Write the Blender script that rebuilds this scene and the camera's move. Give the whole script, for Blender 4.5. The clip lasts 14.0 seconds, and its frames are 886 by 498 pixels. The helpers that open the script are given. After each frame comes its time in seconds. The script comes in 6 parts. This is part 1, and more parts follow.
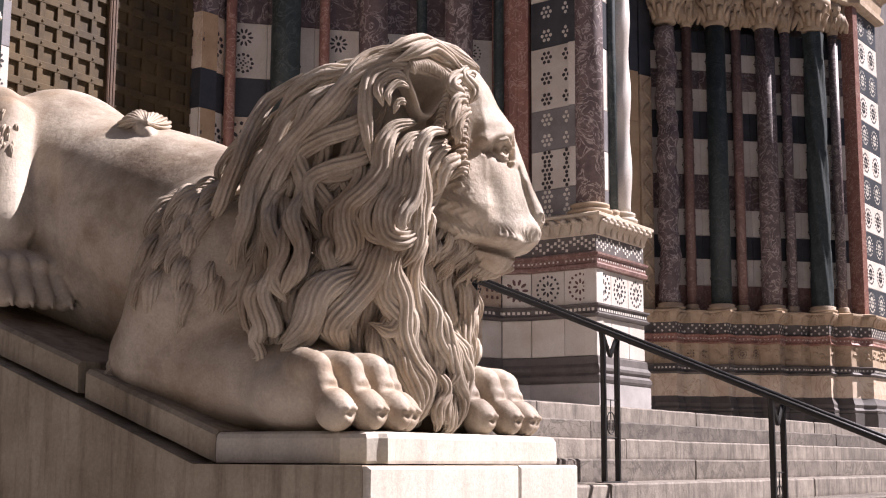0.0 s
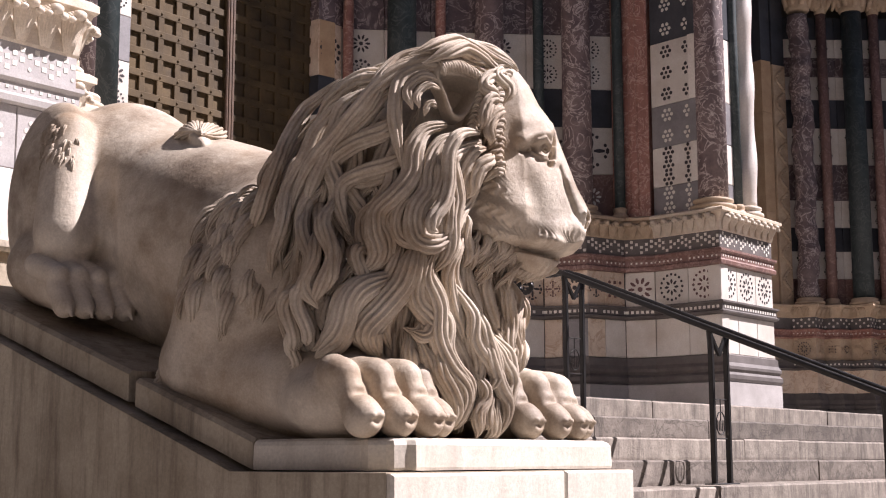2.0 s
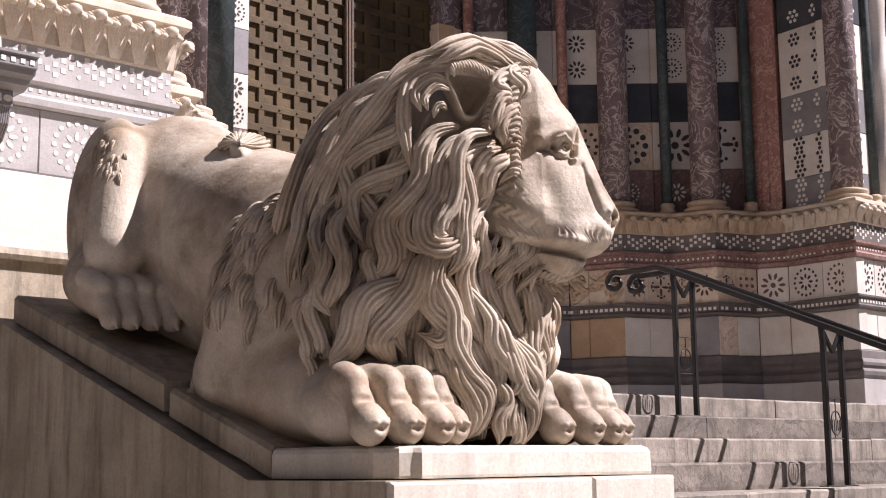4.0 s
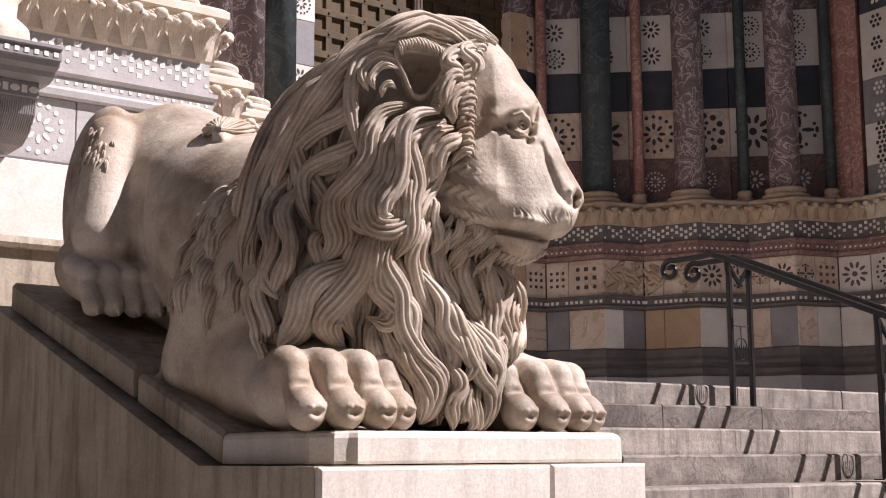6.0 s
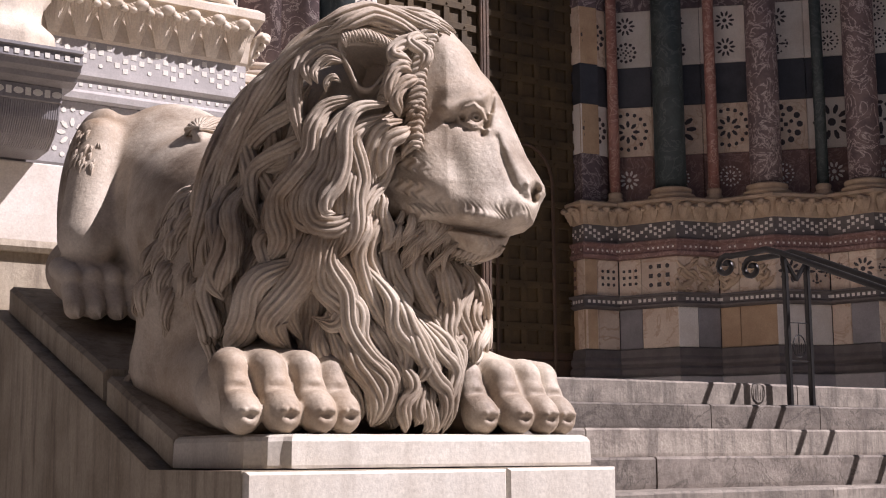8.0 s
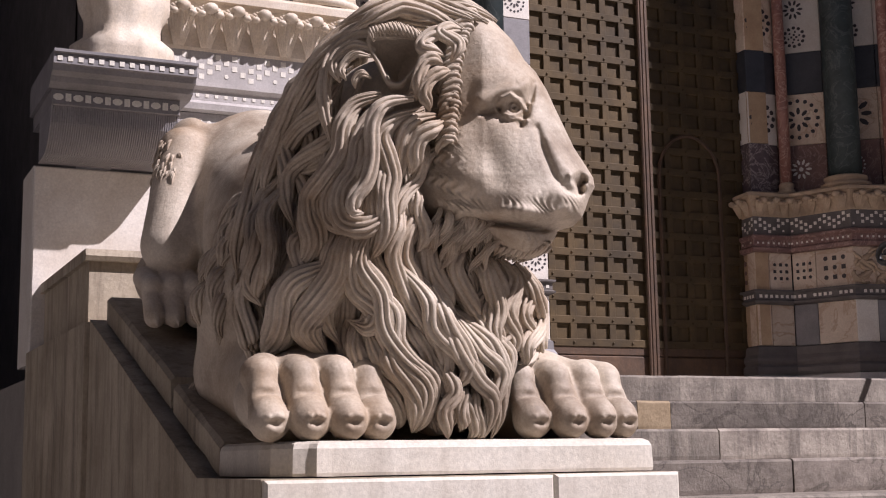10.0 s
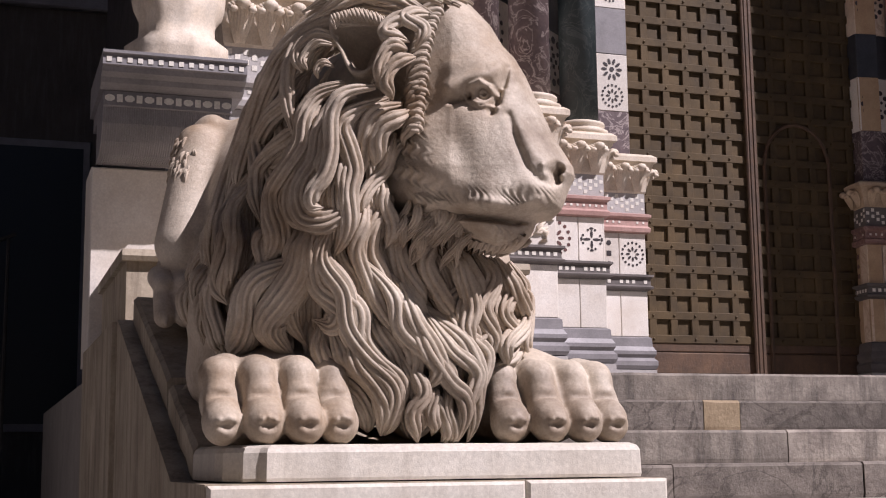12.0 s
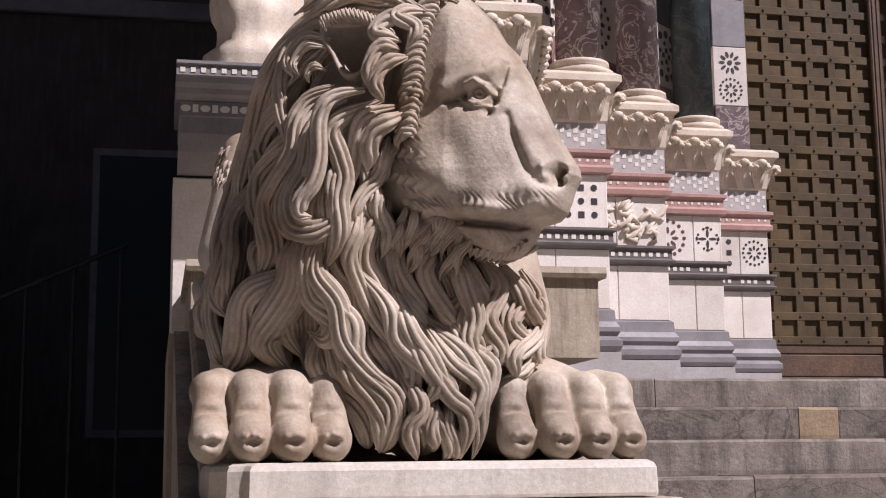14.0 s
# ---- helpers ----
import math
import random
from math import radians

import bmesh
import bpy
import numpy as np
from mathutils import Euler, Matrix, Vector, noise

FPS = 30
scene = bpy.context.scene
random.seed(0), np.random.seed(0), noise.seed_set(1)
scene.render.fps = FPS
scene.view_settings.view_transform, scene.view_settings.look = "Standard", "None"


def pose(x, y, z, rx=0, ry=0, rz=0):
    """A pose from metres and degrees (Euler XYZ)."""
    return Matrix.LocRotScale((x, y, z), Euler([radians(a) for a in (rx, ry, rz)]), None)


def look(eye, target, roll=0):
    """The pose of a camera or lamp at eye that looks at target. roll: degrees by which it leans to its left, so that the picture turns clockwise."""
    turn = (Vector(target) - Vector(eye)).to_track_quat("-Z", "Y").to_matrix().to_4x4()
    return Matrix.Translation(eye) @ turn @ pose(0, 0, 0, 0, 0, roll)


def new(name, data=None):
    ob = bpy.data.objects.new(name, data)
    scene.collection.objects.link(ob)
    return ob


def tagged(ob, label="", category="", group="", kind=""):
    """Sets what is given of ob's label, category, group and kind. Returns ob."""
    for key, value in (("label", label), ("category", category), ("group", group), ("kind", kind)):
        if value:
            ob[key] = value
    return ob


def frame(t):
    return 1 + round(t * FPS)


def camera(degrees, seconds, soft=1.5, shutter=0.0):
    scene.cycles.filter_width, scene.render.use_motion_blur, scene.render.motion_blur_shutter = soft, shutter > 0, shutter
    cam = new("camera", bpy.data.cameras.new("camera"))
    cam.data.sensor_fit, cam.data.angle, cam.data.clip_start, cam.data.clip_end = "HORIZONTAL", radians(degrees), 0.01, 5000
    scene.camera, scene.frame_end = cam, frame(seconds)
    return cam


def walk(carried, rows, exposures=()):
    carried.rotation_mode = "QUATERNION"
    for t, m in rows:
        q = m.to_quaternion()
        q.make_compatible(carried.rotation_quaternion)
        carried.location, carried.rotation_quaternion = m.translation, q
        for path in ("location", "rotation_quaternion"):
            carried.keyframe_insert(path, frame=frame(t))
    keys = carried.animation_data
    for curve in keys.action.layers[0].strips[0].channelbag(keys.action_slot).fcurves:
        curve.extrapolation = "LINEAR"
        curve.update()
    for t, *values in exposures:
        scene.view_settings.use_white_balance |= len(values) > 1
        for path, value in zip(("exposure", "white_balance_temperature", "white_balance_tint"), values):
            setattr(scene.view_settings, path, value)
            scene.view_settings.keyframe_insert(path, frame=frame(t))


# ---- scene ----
cam = camera(36.1, 14.0, 1.1)
PATH = [
    (0, (-2.898, -2.128, 1.468), (-1.24, -1.052, 1.773), 0.3),
    (0.5, (-2.846, -2.181, 1.473), (-1.21, -1.072, 1.777), 0.2),
    (1, (-2.783, -2.237, 1.48), (-1.177, -1.083, 1.784), 0.2),
    (1.5, (-2.72, -2.303, 1.485), (-1.152, -1.099, 1.79), 0.1),
    (2, (-2.653, -2.376, 1.485), (-1.127, -1.12, 1.79), -0.1),
    (2.5, (-2.574, -2.447, 1.483), (-1.094, -1.137, 1.789), -0.2),
    (3, (-2.49, -2.529, 1.489), (-1.054, -1.171, 1.795), -0.2),
    (3.5, (-2.411, -2.614, 1.495), (-1.015, -1.215, 1.802), -0.2),
    (3.7, (-2.369, -2.629, 1.499), (-0.988, -1.216, 1.807), -0.4),
    (5.8, (-1.942, -2.88, 1.475), (-0.699, -1.343, 1.776), -0.3),
    (6, (-1.892, -2.897, 1.474), (-0.66, -1.35, 1.775), -0.3),
    (6.5, (-1.781, -2.947, 1.482), (-0.576, -1.38, 1.782), -0.3),
    (7, (-1.671, -2.993, 1.485), (-0.493, -1.405, 1.784), -0.3),
    (7.5, (-1.556, -3.033, 1.482), (-0.413, -1.419, 1.782), -0.4),
    (8, (-1.452, -3.07, 1.481), (-0.355, -1.425, 1.783), -0.4),
    (8.5, (-1.344, -3.108, 1.489), (-0.312, -1.421, 1.791), -0.5),
    (9, (-1.228, -3.133, 1.49), (-0.269, -1.404, 1.795), -0.6),
    (9.2, (-1.181, -3.154, 1.487), (-0.251, -1.41, 1.793), -0.7),
    (11.5, (-0.607, -3.18, 1.498), (0.078, -1.326, 1.803), -0.6),
    (12, (-0.494, -3.188, 1.502), (0.14, -1.316, 1.808), -0.6),
    (12.5, (-0.374, -3.189, 1.506), (0.203, -1.299, 1.814), -0.7),
    (13, (-0.257, -3.186, 1.518), (0.267, -1.281, 1.828), -0.7),
    (13.5, (-0.156, -3.168, 1.531), (0.312, -1.248, 1.842), -0.7),
    (14, (-0.065, -3.146, 1.537), (0.344, -1.213, 1.848), -0.6),
]
walk(cam, [(t, look(eye, target, roll)) for t, eye, target, roll in PATH], [(0, 0.40, 6120, 24), (7, 0.04, 6050, 25), (14, -0.46, 5980, 26)])

# ---- daylight: a high sun from the south-east over a clear sky ----
SUN_AZ, SUN_EL = 46.0, 47.0
to_sun = Vector((math.cos(radians(SUN_EL)) * math.sin(radians(SUN_AZ)), -math.cos(radians(SUN_EL)) * math.cos(radians(SUN_AZ)), math.sin(radians(SUN_EL))))
world = bpy.data.worlds.new("sky")
scene.world = world
world.use_nodes = True
wn, wl = world.node_tree.nodes, world.node_tree.links
sky = wn.new("ShaderNodeTexSky")
sky.sky_type, sky.sun_disc = "NISHITA", False
sky.sun_elevation, sky.sun_rotation = radians(SUN_EL), radians(180.0 - SUN_AZ)
wl.new(sky.outputs["Color"], wn["Background"].inputs["Color"])
wn["Background"].inputs["Strength"].default_value = 0.026
sun = new("sun", bpy.data.lights.new("sun", "SUN"))
sun.data.energy, sun.data.angle, sun.data.color = 7.7, radians(0.5), (1.0, 0.94, 0.86)
sun.matrix_world = look(to_sun * 60, (0, 0, 0))


# ---- materials ----
def ramp(nt, fac, stops):
    r = nt.nodes.new("ShaderNodeValToRGB")
    els = r.color_ramp.elements
    while len(els) < len(stops):
        els.new(0.5)
    for e, (p, c) in zip(els, stops):
        e.position, e.color = p, (*c, 1)
    nt.links.new(fac, r.inputs["Fac"])
    return r.outputs["Color"]


def mixc(nt, a, b, fac, mode="MIX"):
    m = nt.nodes.new("ShaderNodeMix")
    m.data_type, m.blend_type = "RGBA", mode
    for sock, v in ((m.inputs[6], a), (m.inputs[7], b), (m.inputs[0], fac)):
        if hasattr(v, "is_linked"):
            nt.links.new(v, sock)
        elif isinstance(v, tuple):
            sock.default_value = (*v, 1)
        else:
            sock.default_value = v
    return m.outputs[2]


def noise_tex(nt, scale, detail=6.0, rough=0.6, stretch=(1, 1, 1), dist=0.0):
    tc, mp, n = nt.nodes.new("ShaderNodeNewGeometry"), nt.nodes.new("ShaderNodeMapping"), nt.nodes.new("ShaderNodeTexNoise")
    mp.inputs["Scale"].default_value = stretch
    n.inputs["Scale"].default_value, n.inputs["Detail"].default_value, n.inputs["Roughness"].default_value = scale, detail, rough
    n.inputs["Distortion"].default_value = dist
    nt.links.new(tc.outputs["Position"], mp.inputs["Vector"])
    nt.links.new(mp.outputs["Vector"], n.inputs["Vector"])
    return n.outputs["Fac"]


def stone(name, light, dark, rough=0.6, grain=60.0, blotch=2.5, stain=None, stain_amount=0.5, streak=False, vein=None, vein_scale=5.0, vary=0.15, bump=0.25, bump_scale=90.0, metal=0.0):
    """Weathered stone: two tones, fine grain, stains or streaks, veins, and a tone of its own for each piece."""
    mat = bpy.data.materials.new(name)
    mat.use_nodes = True
    nt = mat.node_tree
    b = nt.nodes["Principled BSDF"]
    col = ramp(nt, noise_tex(nt, blotch, 8, 0.65), [(0.32, dark), (0.68, light)])
    g = ramp(nt, noise_tex(nt, grain, 3, 0.7), [(0.25, (0.80, 0.80, 0.80)), (0.75, (1.10, 1.10, 1.10))])
    col = mixc(nt, col, g, 1.0, "MULTIPLY")
    if vein:
        v = noise_tex(nt, vein_scale, 7, 0.6, (1, 1, 1), 1.6)
        vm = ramp(nt, v, [(0.47, (0, 0, 0)), (0.5, (1, 1, 1)), (0.53, (0, 0, 0))])
        col = mixc(nt, col, vein, vm)
    if stain:
        s = noise_tex(nt, 3.0 if streak else 1.6, 8, 0.7, (5, 5, 0.5) if streak else (1, 1, 1))
        sm = ramp(nt, s, [(0.48, (0, 0, 0)), (0.72, (stain_amount,) * 3)])
        col = mixc(nt, col, stain, sm)
    if vary:
        oi, hs = nt.nodes.new("ShaderNodeObjectInfo"), nt.nodes.new("ShaderNodeMapRange")
        hs.inputs["To Min"].default_value, hs.inputs["To Max"].default_value = 1 - vary, 1 + vary
        nt.links.new(oi.outputs["Random"], hs.inputs["Value"])
        col = mixc(nt, col, hs.outputs["Result"], 1.0, "MULTIPLY")
    nt.links.new(col, b.inputs["Base Color"])
    rr = nt.nodes.new("ShaderNodeMapRange")
    rr.inputs["To Min"].default_value, rr.inputs["To Max"].default_value = rough - 0.12, min(1.0, rough + 0.15)
    nt.links.new(noise_tex(nt, 14, 5), rr.inputs["Value"])
    nt.links.new(rr.outputs["Result"], b.inputs["Roughness"])
    b.inputs["Metallic"].default_value = metal
    bu = nt.nodes.new("ShaderNodeBump")
    bu.inputs["Strength"].default_value, bu.inputs["Distance"].default_value = bump, 0.01
    nt.links.new(noise_tex(nt, bump_scale, 6, 0.7), bu.inputs["Height"])
    nt.links.new(bu.outputs["Normal"], b.inputs["Normal"])
    return mat


M_LION = stone("weathered_statue_marble", (0.68, 0.605, 0.495), (0.34, 0.25, 0.165), 0.62, 120, 3.0, (0.12, 0.078, 0.047), 0.95, False, None, 5, 0, 0.38, 34)
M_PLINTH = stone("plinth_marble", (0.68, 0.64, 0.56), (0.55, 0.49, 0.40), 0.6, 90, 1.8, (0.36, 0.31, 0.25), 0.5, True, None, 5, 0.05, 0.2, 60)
M_STEP = stone("worn_step_stone", (0.37, 0.325, 0.27), (0.18, 0.152, 0.127), 0.8, 70, 7.0, (0.075, 0.064, 0.054), 0.95, True, None, 3.0, 0.2, 0.7, 32)
M_STEP_DARK = stone("cracked_grey_step_stone", (0.27, 0.234, 0.198), (0.13, 0.108, 0.09), 0.85, 70, 7.0, (0.08, 0.068, 0.058), 0.85, False, (0.10, 0.085, 0.07), 2.6, 0.25, 0.75, 30)
M_STEP_OCHRE = stone("ochre_step_stone", (0.38, 0.29, 0.18), (0.27, 0.20, 0.12), 0.8, 70, 8.0, None, 0, False, None, 4, 0.1, 0.5, 40)
M_WHITE = stone("white_marble", (0.80, 0.76, 0.70), (0.70, 0.64, 0.56), 0.5, 90, 3.0, (0.46, 0.38, 0.30), 0.5, False, None, 5, 0.1, 0.12, 60)
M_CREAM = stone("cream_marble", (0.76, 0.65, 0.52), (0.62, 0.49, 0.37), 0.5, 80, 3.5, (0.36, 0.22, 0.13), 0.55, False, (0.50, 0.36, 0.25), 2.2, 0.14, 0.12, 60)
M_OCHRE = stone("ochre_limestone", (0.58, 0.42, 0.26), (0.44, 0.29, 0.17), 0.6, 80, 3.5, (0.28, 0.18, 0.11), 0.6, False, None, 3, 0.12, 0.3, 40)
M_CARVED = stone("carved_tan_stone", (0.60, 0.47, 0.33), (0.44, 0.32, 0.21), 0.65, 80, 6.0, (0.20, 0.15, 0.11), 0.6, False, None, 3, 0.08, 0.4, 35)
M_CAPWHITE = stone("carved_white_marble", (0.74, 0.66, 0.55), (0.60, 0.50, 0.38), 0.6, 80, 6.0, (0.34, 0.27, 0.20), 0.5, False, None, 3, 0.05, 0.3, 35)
M_BLACK = stone("black_slate", (0.060, 0.064, 0.075), (0.030, 0.033, 0.040), 0.45, 60, 3.0, (0.11, 0.11, 0.12), 0.4, False, None, 4, 0.15, 0.1, 60)
M_PURPLE = stone("purple_breccia", (0.17, 0.125, 0.125), (0.085, 0.062, 0.068), 0.42, 40, 7.0, None, 0, False, (0.40, 0.34, 0.32), 4.5, 0.15, 0.1, 50)
M_REDPANEL = stone("red_brown_marble", (0.24, 0.135, 0.11), (0.15, 0.085, 0.075), 0.45, 60, 5.0, None, 0, False, (0.33, 0.22, 0.19), 5.0, 0.12, 0.1, 50)
M_RED = stone("red_marble", (0.34, 0.165, 0.125), (0.22, 0.10, 0.08), 0.4, 70, 6.0, None, 0, False, (0.48, 0.32, 0.26), 6, 0.12, 0.12, 50)
M_ROSE = stone("rose_marble", (0.48, 0.31, 0.27), (0.36, 0.21, 0.18), 0.5, 70, 6.0, None, 0, False, None, 6, 0.08, 0.15, 50)
M_GREEN = stone("green_serpentine", (0.045, 0.062, 0.062), (0.018, 0.028, 0.030), 0.55, 50, 5.0, None, 0, False, (0.07, 0.085, 0.083), 4.0, 0.15, 0.08, 50)
M_GREY = stone("grey_marble", (0.30, 0.285, 0.29), (0.20, 0.19, 0.195), 0.5, 80, 4.0, (0.13, 0.12, 0.115), 0.5, False, None, 4, 0.1, 0.15, 50)
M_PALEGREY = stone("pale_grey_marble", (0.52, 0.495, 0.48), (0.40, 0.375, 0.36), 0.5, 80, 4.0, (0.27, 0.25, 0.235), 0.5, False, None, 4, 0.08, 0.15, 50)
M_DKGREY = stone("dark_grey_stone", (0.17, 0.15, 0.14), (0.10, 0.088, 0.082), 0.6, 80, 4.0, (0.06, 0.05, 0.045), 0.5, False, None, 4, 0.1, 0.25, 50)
M_TESS = stone("white_tessera", (0.82, 0.79, 0.72), (0.72, 0.68, 0.60), 0.4, 90, 6.0, None, 0, False, None, 4, 0.0, 0.1, 60)
M_INLAY = stone("dark_inlay", (0.060, 0.050, 0.052), (0.035, 0.028, 0.030), 0.4, 60, 8.0, None, 0, False, None, 4, 0.0, 0.1, 60)
M_INLAY_RED = stone("red_inlay", (0.17, 0.085, 0.075), (0.11, 0.055, 0.05), 0.4, 60, 8.0, None, 0, False, None, 4, 0.0, 0.1, 60)
M_BRONZE = stone("weathered_bronze_door", (0.125, 0.083, 0.036), (0.060, 0.040, 0.018), 0.68, 90, 3.0, (0.04, 0.033, 0.026), 0.6, False, None, 4, 0.05, 0.25, 60, 0.3)
M_WOOD = stone("old_door_timber", (0.13, 0.072, 0.038), (0.06, 0.034, 0.02), 0.6, 50, 5.0, (0.05, 0.032, 0.022), 0.6, True, None, 4, 0.1, 0.5, 40)
M_IRON = stone("black_painted_iron", (0.028, 0.026, 0.025), (0.016, 0.015, 0.015), 0.42, 120, 9.0, None, 0, False, None, 4, 0.0, 0.12, 120, 0.4)
M_SHAFT = stone("veined_purple_shaft", (0.20, 0.145, 0.140), (0.10, 0.072, 0.076), 0.55, 40, 6.0, None, 0, False, (0.50, 0.43, 0.40), 5.0, 0.15, 0.06, 50)
M_TWIST = stone("pale_twisted_shaft", (0.74, 0.70, 0.65), (0.66, 0.60, 0.54), 0.4, 60, 4.0, None, 0, False, None, 5.0, 0.05, 0.06, 50)
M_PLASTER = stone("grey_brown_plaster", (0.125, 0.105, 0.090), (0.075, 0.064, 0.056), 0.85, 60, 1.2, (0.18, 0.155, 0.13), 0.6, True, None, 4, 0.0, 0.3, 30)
M_PAVE = stone("grey_paving", (0.30, 0.28, 0.26), (0.20, 0.185, 0.17), 0.8, 60, 2.0, (0.10, 0.09, 0.085), 0.5, False, None, 4, 0.1, 0.3, 30)
M_LANDING = stone("pale_landing_stone", (0.32, 0.295, 0.265), (0.22, 0.20, 0.18), 0.75, 60, 2.0, (0.26, 0.235, 0.21), 0.5, False, None, 4, 0.1, 0.3, 30)
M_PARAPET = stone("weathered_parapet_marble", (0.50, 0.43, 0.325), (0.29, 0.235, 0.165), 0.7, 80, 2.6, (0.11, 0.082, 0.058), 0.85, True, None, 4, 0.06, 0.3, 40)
M_GLASS = bpy.data.materials.new("dark_window_glass")
M_GLASS.use_nodes = True
M_GLASS.node_tree.nodes["Principled BSDF"].inputs["Base Color"].default_value = (0.02, 0.025, 0.03, 1)
M_GLASS.node_tree.nodes["Principled BSDF"].inputs["Roughness"].default_value = 0.35


# ---- mesh helpers ----
def mesh_of(name, verts, faces, mat=None, smooth=False):
    me = bpy.data.meshes.new(name)
    me.from_pydata([tuple(v) for v in verts], [], faces)
    me.update()
    if mat:
        me.materials.append(mat)
    if smooth:
        me.polygons.foreach_set("use_smooth", [True] * len(me.polygons))
    return me


def part(name, me, parent=None, label="", m=None):
    """One mesh object under a thing or part."""
    ob = new(name, me)
    if m is not None:
        ob.matrix_basis = m
    if parent is not None:
        ob.parent = parent
    if label:
        ob["label"] = label
    return ob


def empty(name, m=None):
    ob = new(name)
    ob.empty_display_size = 0.1
    if m is not None:
        ob.matrix_basis = m
    return ob


class Build:
    """Collects verts and faces for one mesh."""

    def __init__(self):
        self.v, self.f = [], []

    def add(self, verts, faces):
        n = len(self.v)
        self.v += [tuple(p) for p in verts]
        self.f += [tuple(i + n for i in q) for q in faces]

    def box(self, lo, hi, ch=0.0):
        """A box with softened long edges (chamfered in x-z outline)."""
        (x0, y0, z0), (x1, y1, z1) = lo, hi
        if ch <= 0:
            self.add([(x, y, z) for x in (x0, x1) for y in (y0, y1) for z in (z0, z1)], [(0, 1, 3, 2), (4, 6, 7, 5), (0, 4, 5, 1), (2, 3, 7, 6), (0, 2, 6, 4), (1, 5, 7, 3)])
            return
        c = ch
        front = [(x0 + c, z0 + c), (x1 - c, z0 + c), (x1 - c, z1 - c), (x0 + c, z1 - c)]
        full = [(x0, z0), (x1, z0), (x1, z1), (x0, z1)]
        vs = [(x, y0, z) for x, z in front] + [(x, y0 + c, z) for x, z in full] + [(x, y1, z) for x, z in full]
        fs = [(0, 1, 2, 3), (11, 10, 9, 8)]
        for k in (0, 4):
            fs += [(k + i, k + 4 + i, k + 4 + (i + 1) % 4, k + (i + 1) % 4) for i in range(4)]
        self.add(vs, fs)

    def extrude(self, outline, a, b, axis="x"):
        """A solid with the given closed outline, from a to b along an axis; outline pairs are the other two axes in order."""
        n = len(outline)
        put = {"x": lambda t, p: (t, p[0], p[1]), "y": lambda t, p: (p[0], t, p[1]), "z": lambda t, p: (p[0], p[1], t)}[axis]
        self.add([put(t, p) for t in (a, b) for p in outline], [(i, (i + 1) % n, n + (i + 1) % n, n + i) for i in range(n)] + [tuple(range(n))[::-1], tuple(range(n, 2 * n))])

    def lathe(self, prof, seg=20, at=(0, 0), twist=None):
        """A turned solid round a vertical axis; prof: rows of radius, z."""
        vs, fs = [], []
        for k, (r, z) in enumerate(prof):
            ox, oy = twist(z) if twist else (0, 0)
            vs += [(at[0] + ox + r * math.cos(2 * math.pi * i / seg), at[1] + oy + r * math.sin(2 * math.pi * i / seg), z) for i in range(seg)]
            if k:
                fs += [((k - 1) * seg + i, (k - 1) * seg + (i + 1) % seg, k * seg + (i + 1) % seg, k * seg + i) for i in range(seg)]
        fs += [tuple(range(seg))[::-1], tuple(range((len(prof) - 1) * seg, len(prof) * seg))]
        self.add(vs, fs)

    def tube(self, pts, r, seg=8):
        """A round bar along points; r: one radius or one a point."""
        vs, fs = [], []
        pts = [Vector(p) for p in pts]
        for k, p in enumerate(pts):
            t = (pts[min(k + 1, len(pts) - 1)] - pts[max(k - 1, 0)]).normalized()
            u = t.cross(Vector((0.31, 0.2, 0.93))).normalized()
            w = t.cross(u)
            rk = r[k] if isinstance(r, (list, tuple)) else r
            vs += [p + rk * (math.cos(2 * math.pi * i / seg) * u + math.sin(2 * math.pi * i / seg) * w) for i in range(seg)]
            if k:
                fs += [((k - 1) * seg + i, (k - 1) * seg + (i + 1) % seg, k * seg + (i + 1) % seg, k * seg + i) for i in range(seg)]
        fs += [tuple(range(seg))[::-1], tuple(range((len(pts) - 1) * seg, len(pts) * seg))]
        self.add(vs, fs)

    def blob(self, c, r, rings=5, seg=8):
        vs, fs = [], []
        for k in range(rings + 1):
            a = math.pi * k / rings
            vs += [(c[0] + r[0] * math.sin(a) * math.cos(2 * math.pi * i / seg), c[1] + r[1] * math.sin(a) * math.sin(2 * math.pi * i / seg), c[2] - r[2] * math.cos(a)) for i in range(seg)]
            if k:
                fs += [((k - 1) * seg + i, (k - 1) * seg + (i + 1) % seg, k * seg + (i + 1) % seg, k * seg + i) for i in range(seg)]
        self.add(vs, fs)

    def mesh(self, name, mat, smooth=False):
        me = mesh_of(name, self.v, self.f, mat, smooth)
        bm = bmesh.new()
        bm.from_mesh(me)
        bmesh.ops.recalc_face_normals(bm, faces=bm.faces)
        bm.to_mesh(me)
        bm.free()
        return me


# ---- ground, stairs and landing ----
LAND, RISER, TREAD, TOP_Y = 1.945, 0.158, 0.38, 3.3
AXIS = 5.97
b = Build()
b.box((-300, -300, -0.3), (300, 300, 0.0))
tagged(part("ground", b.mesh("ground", M_PAVE)), "grey stone paving of the square", "ground", "", "structure")

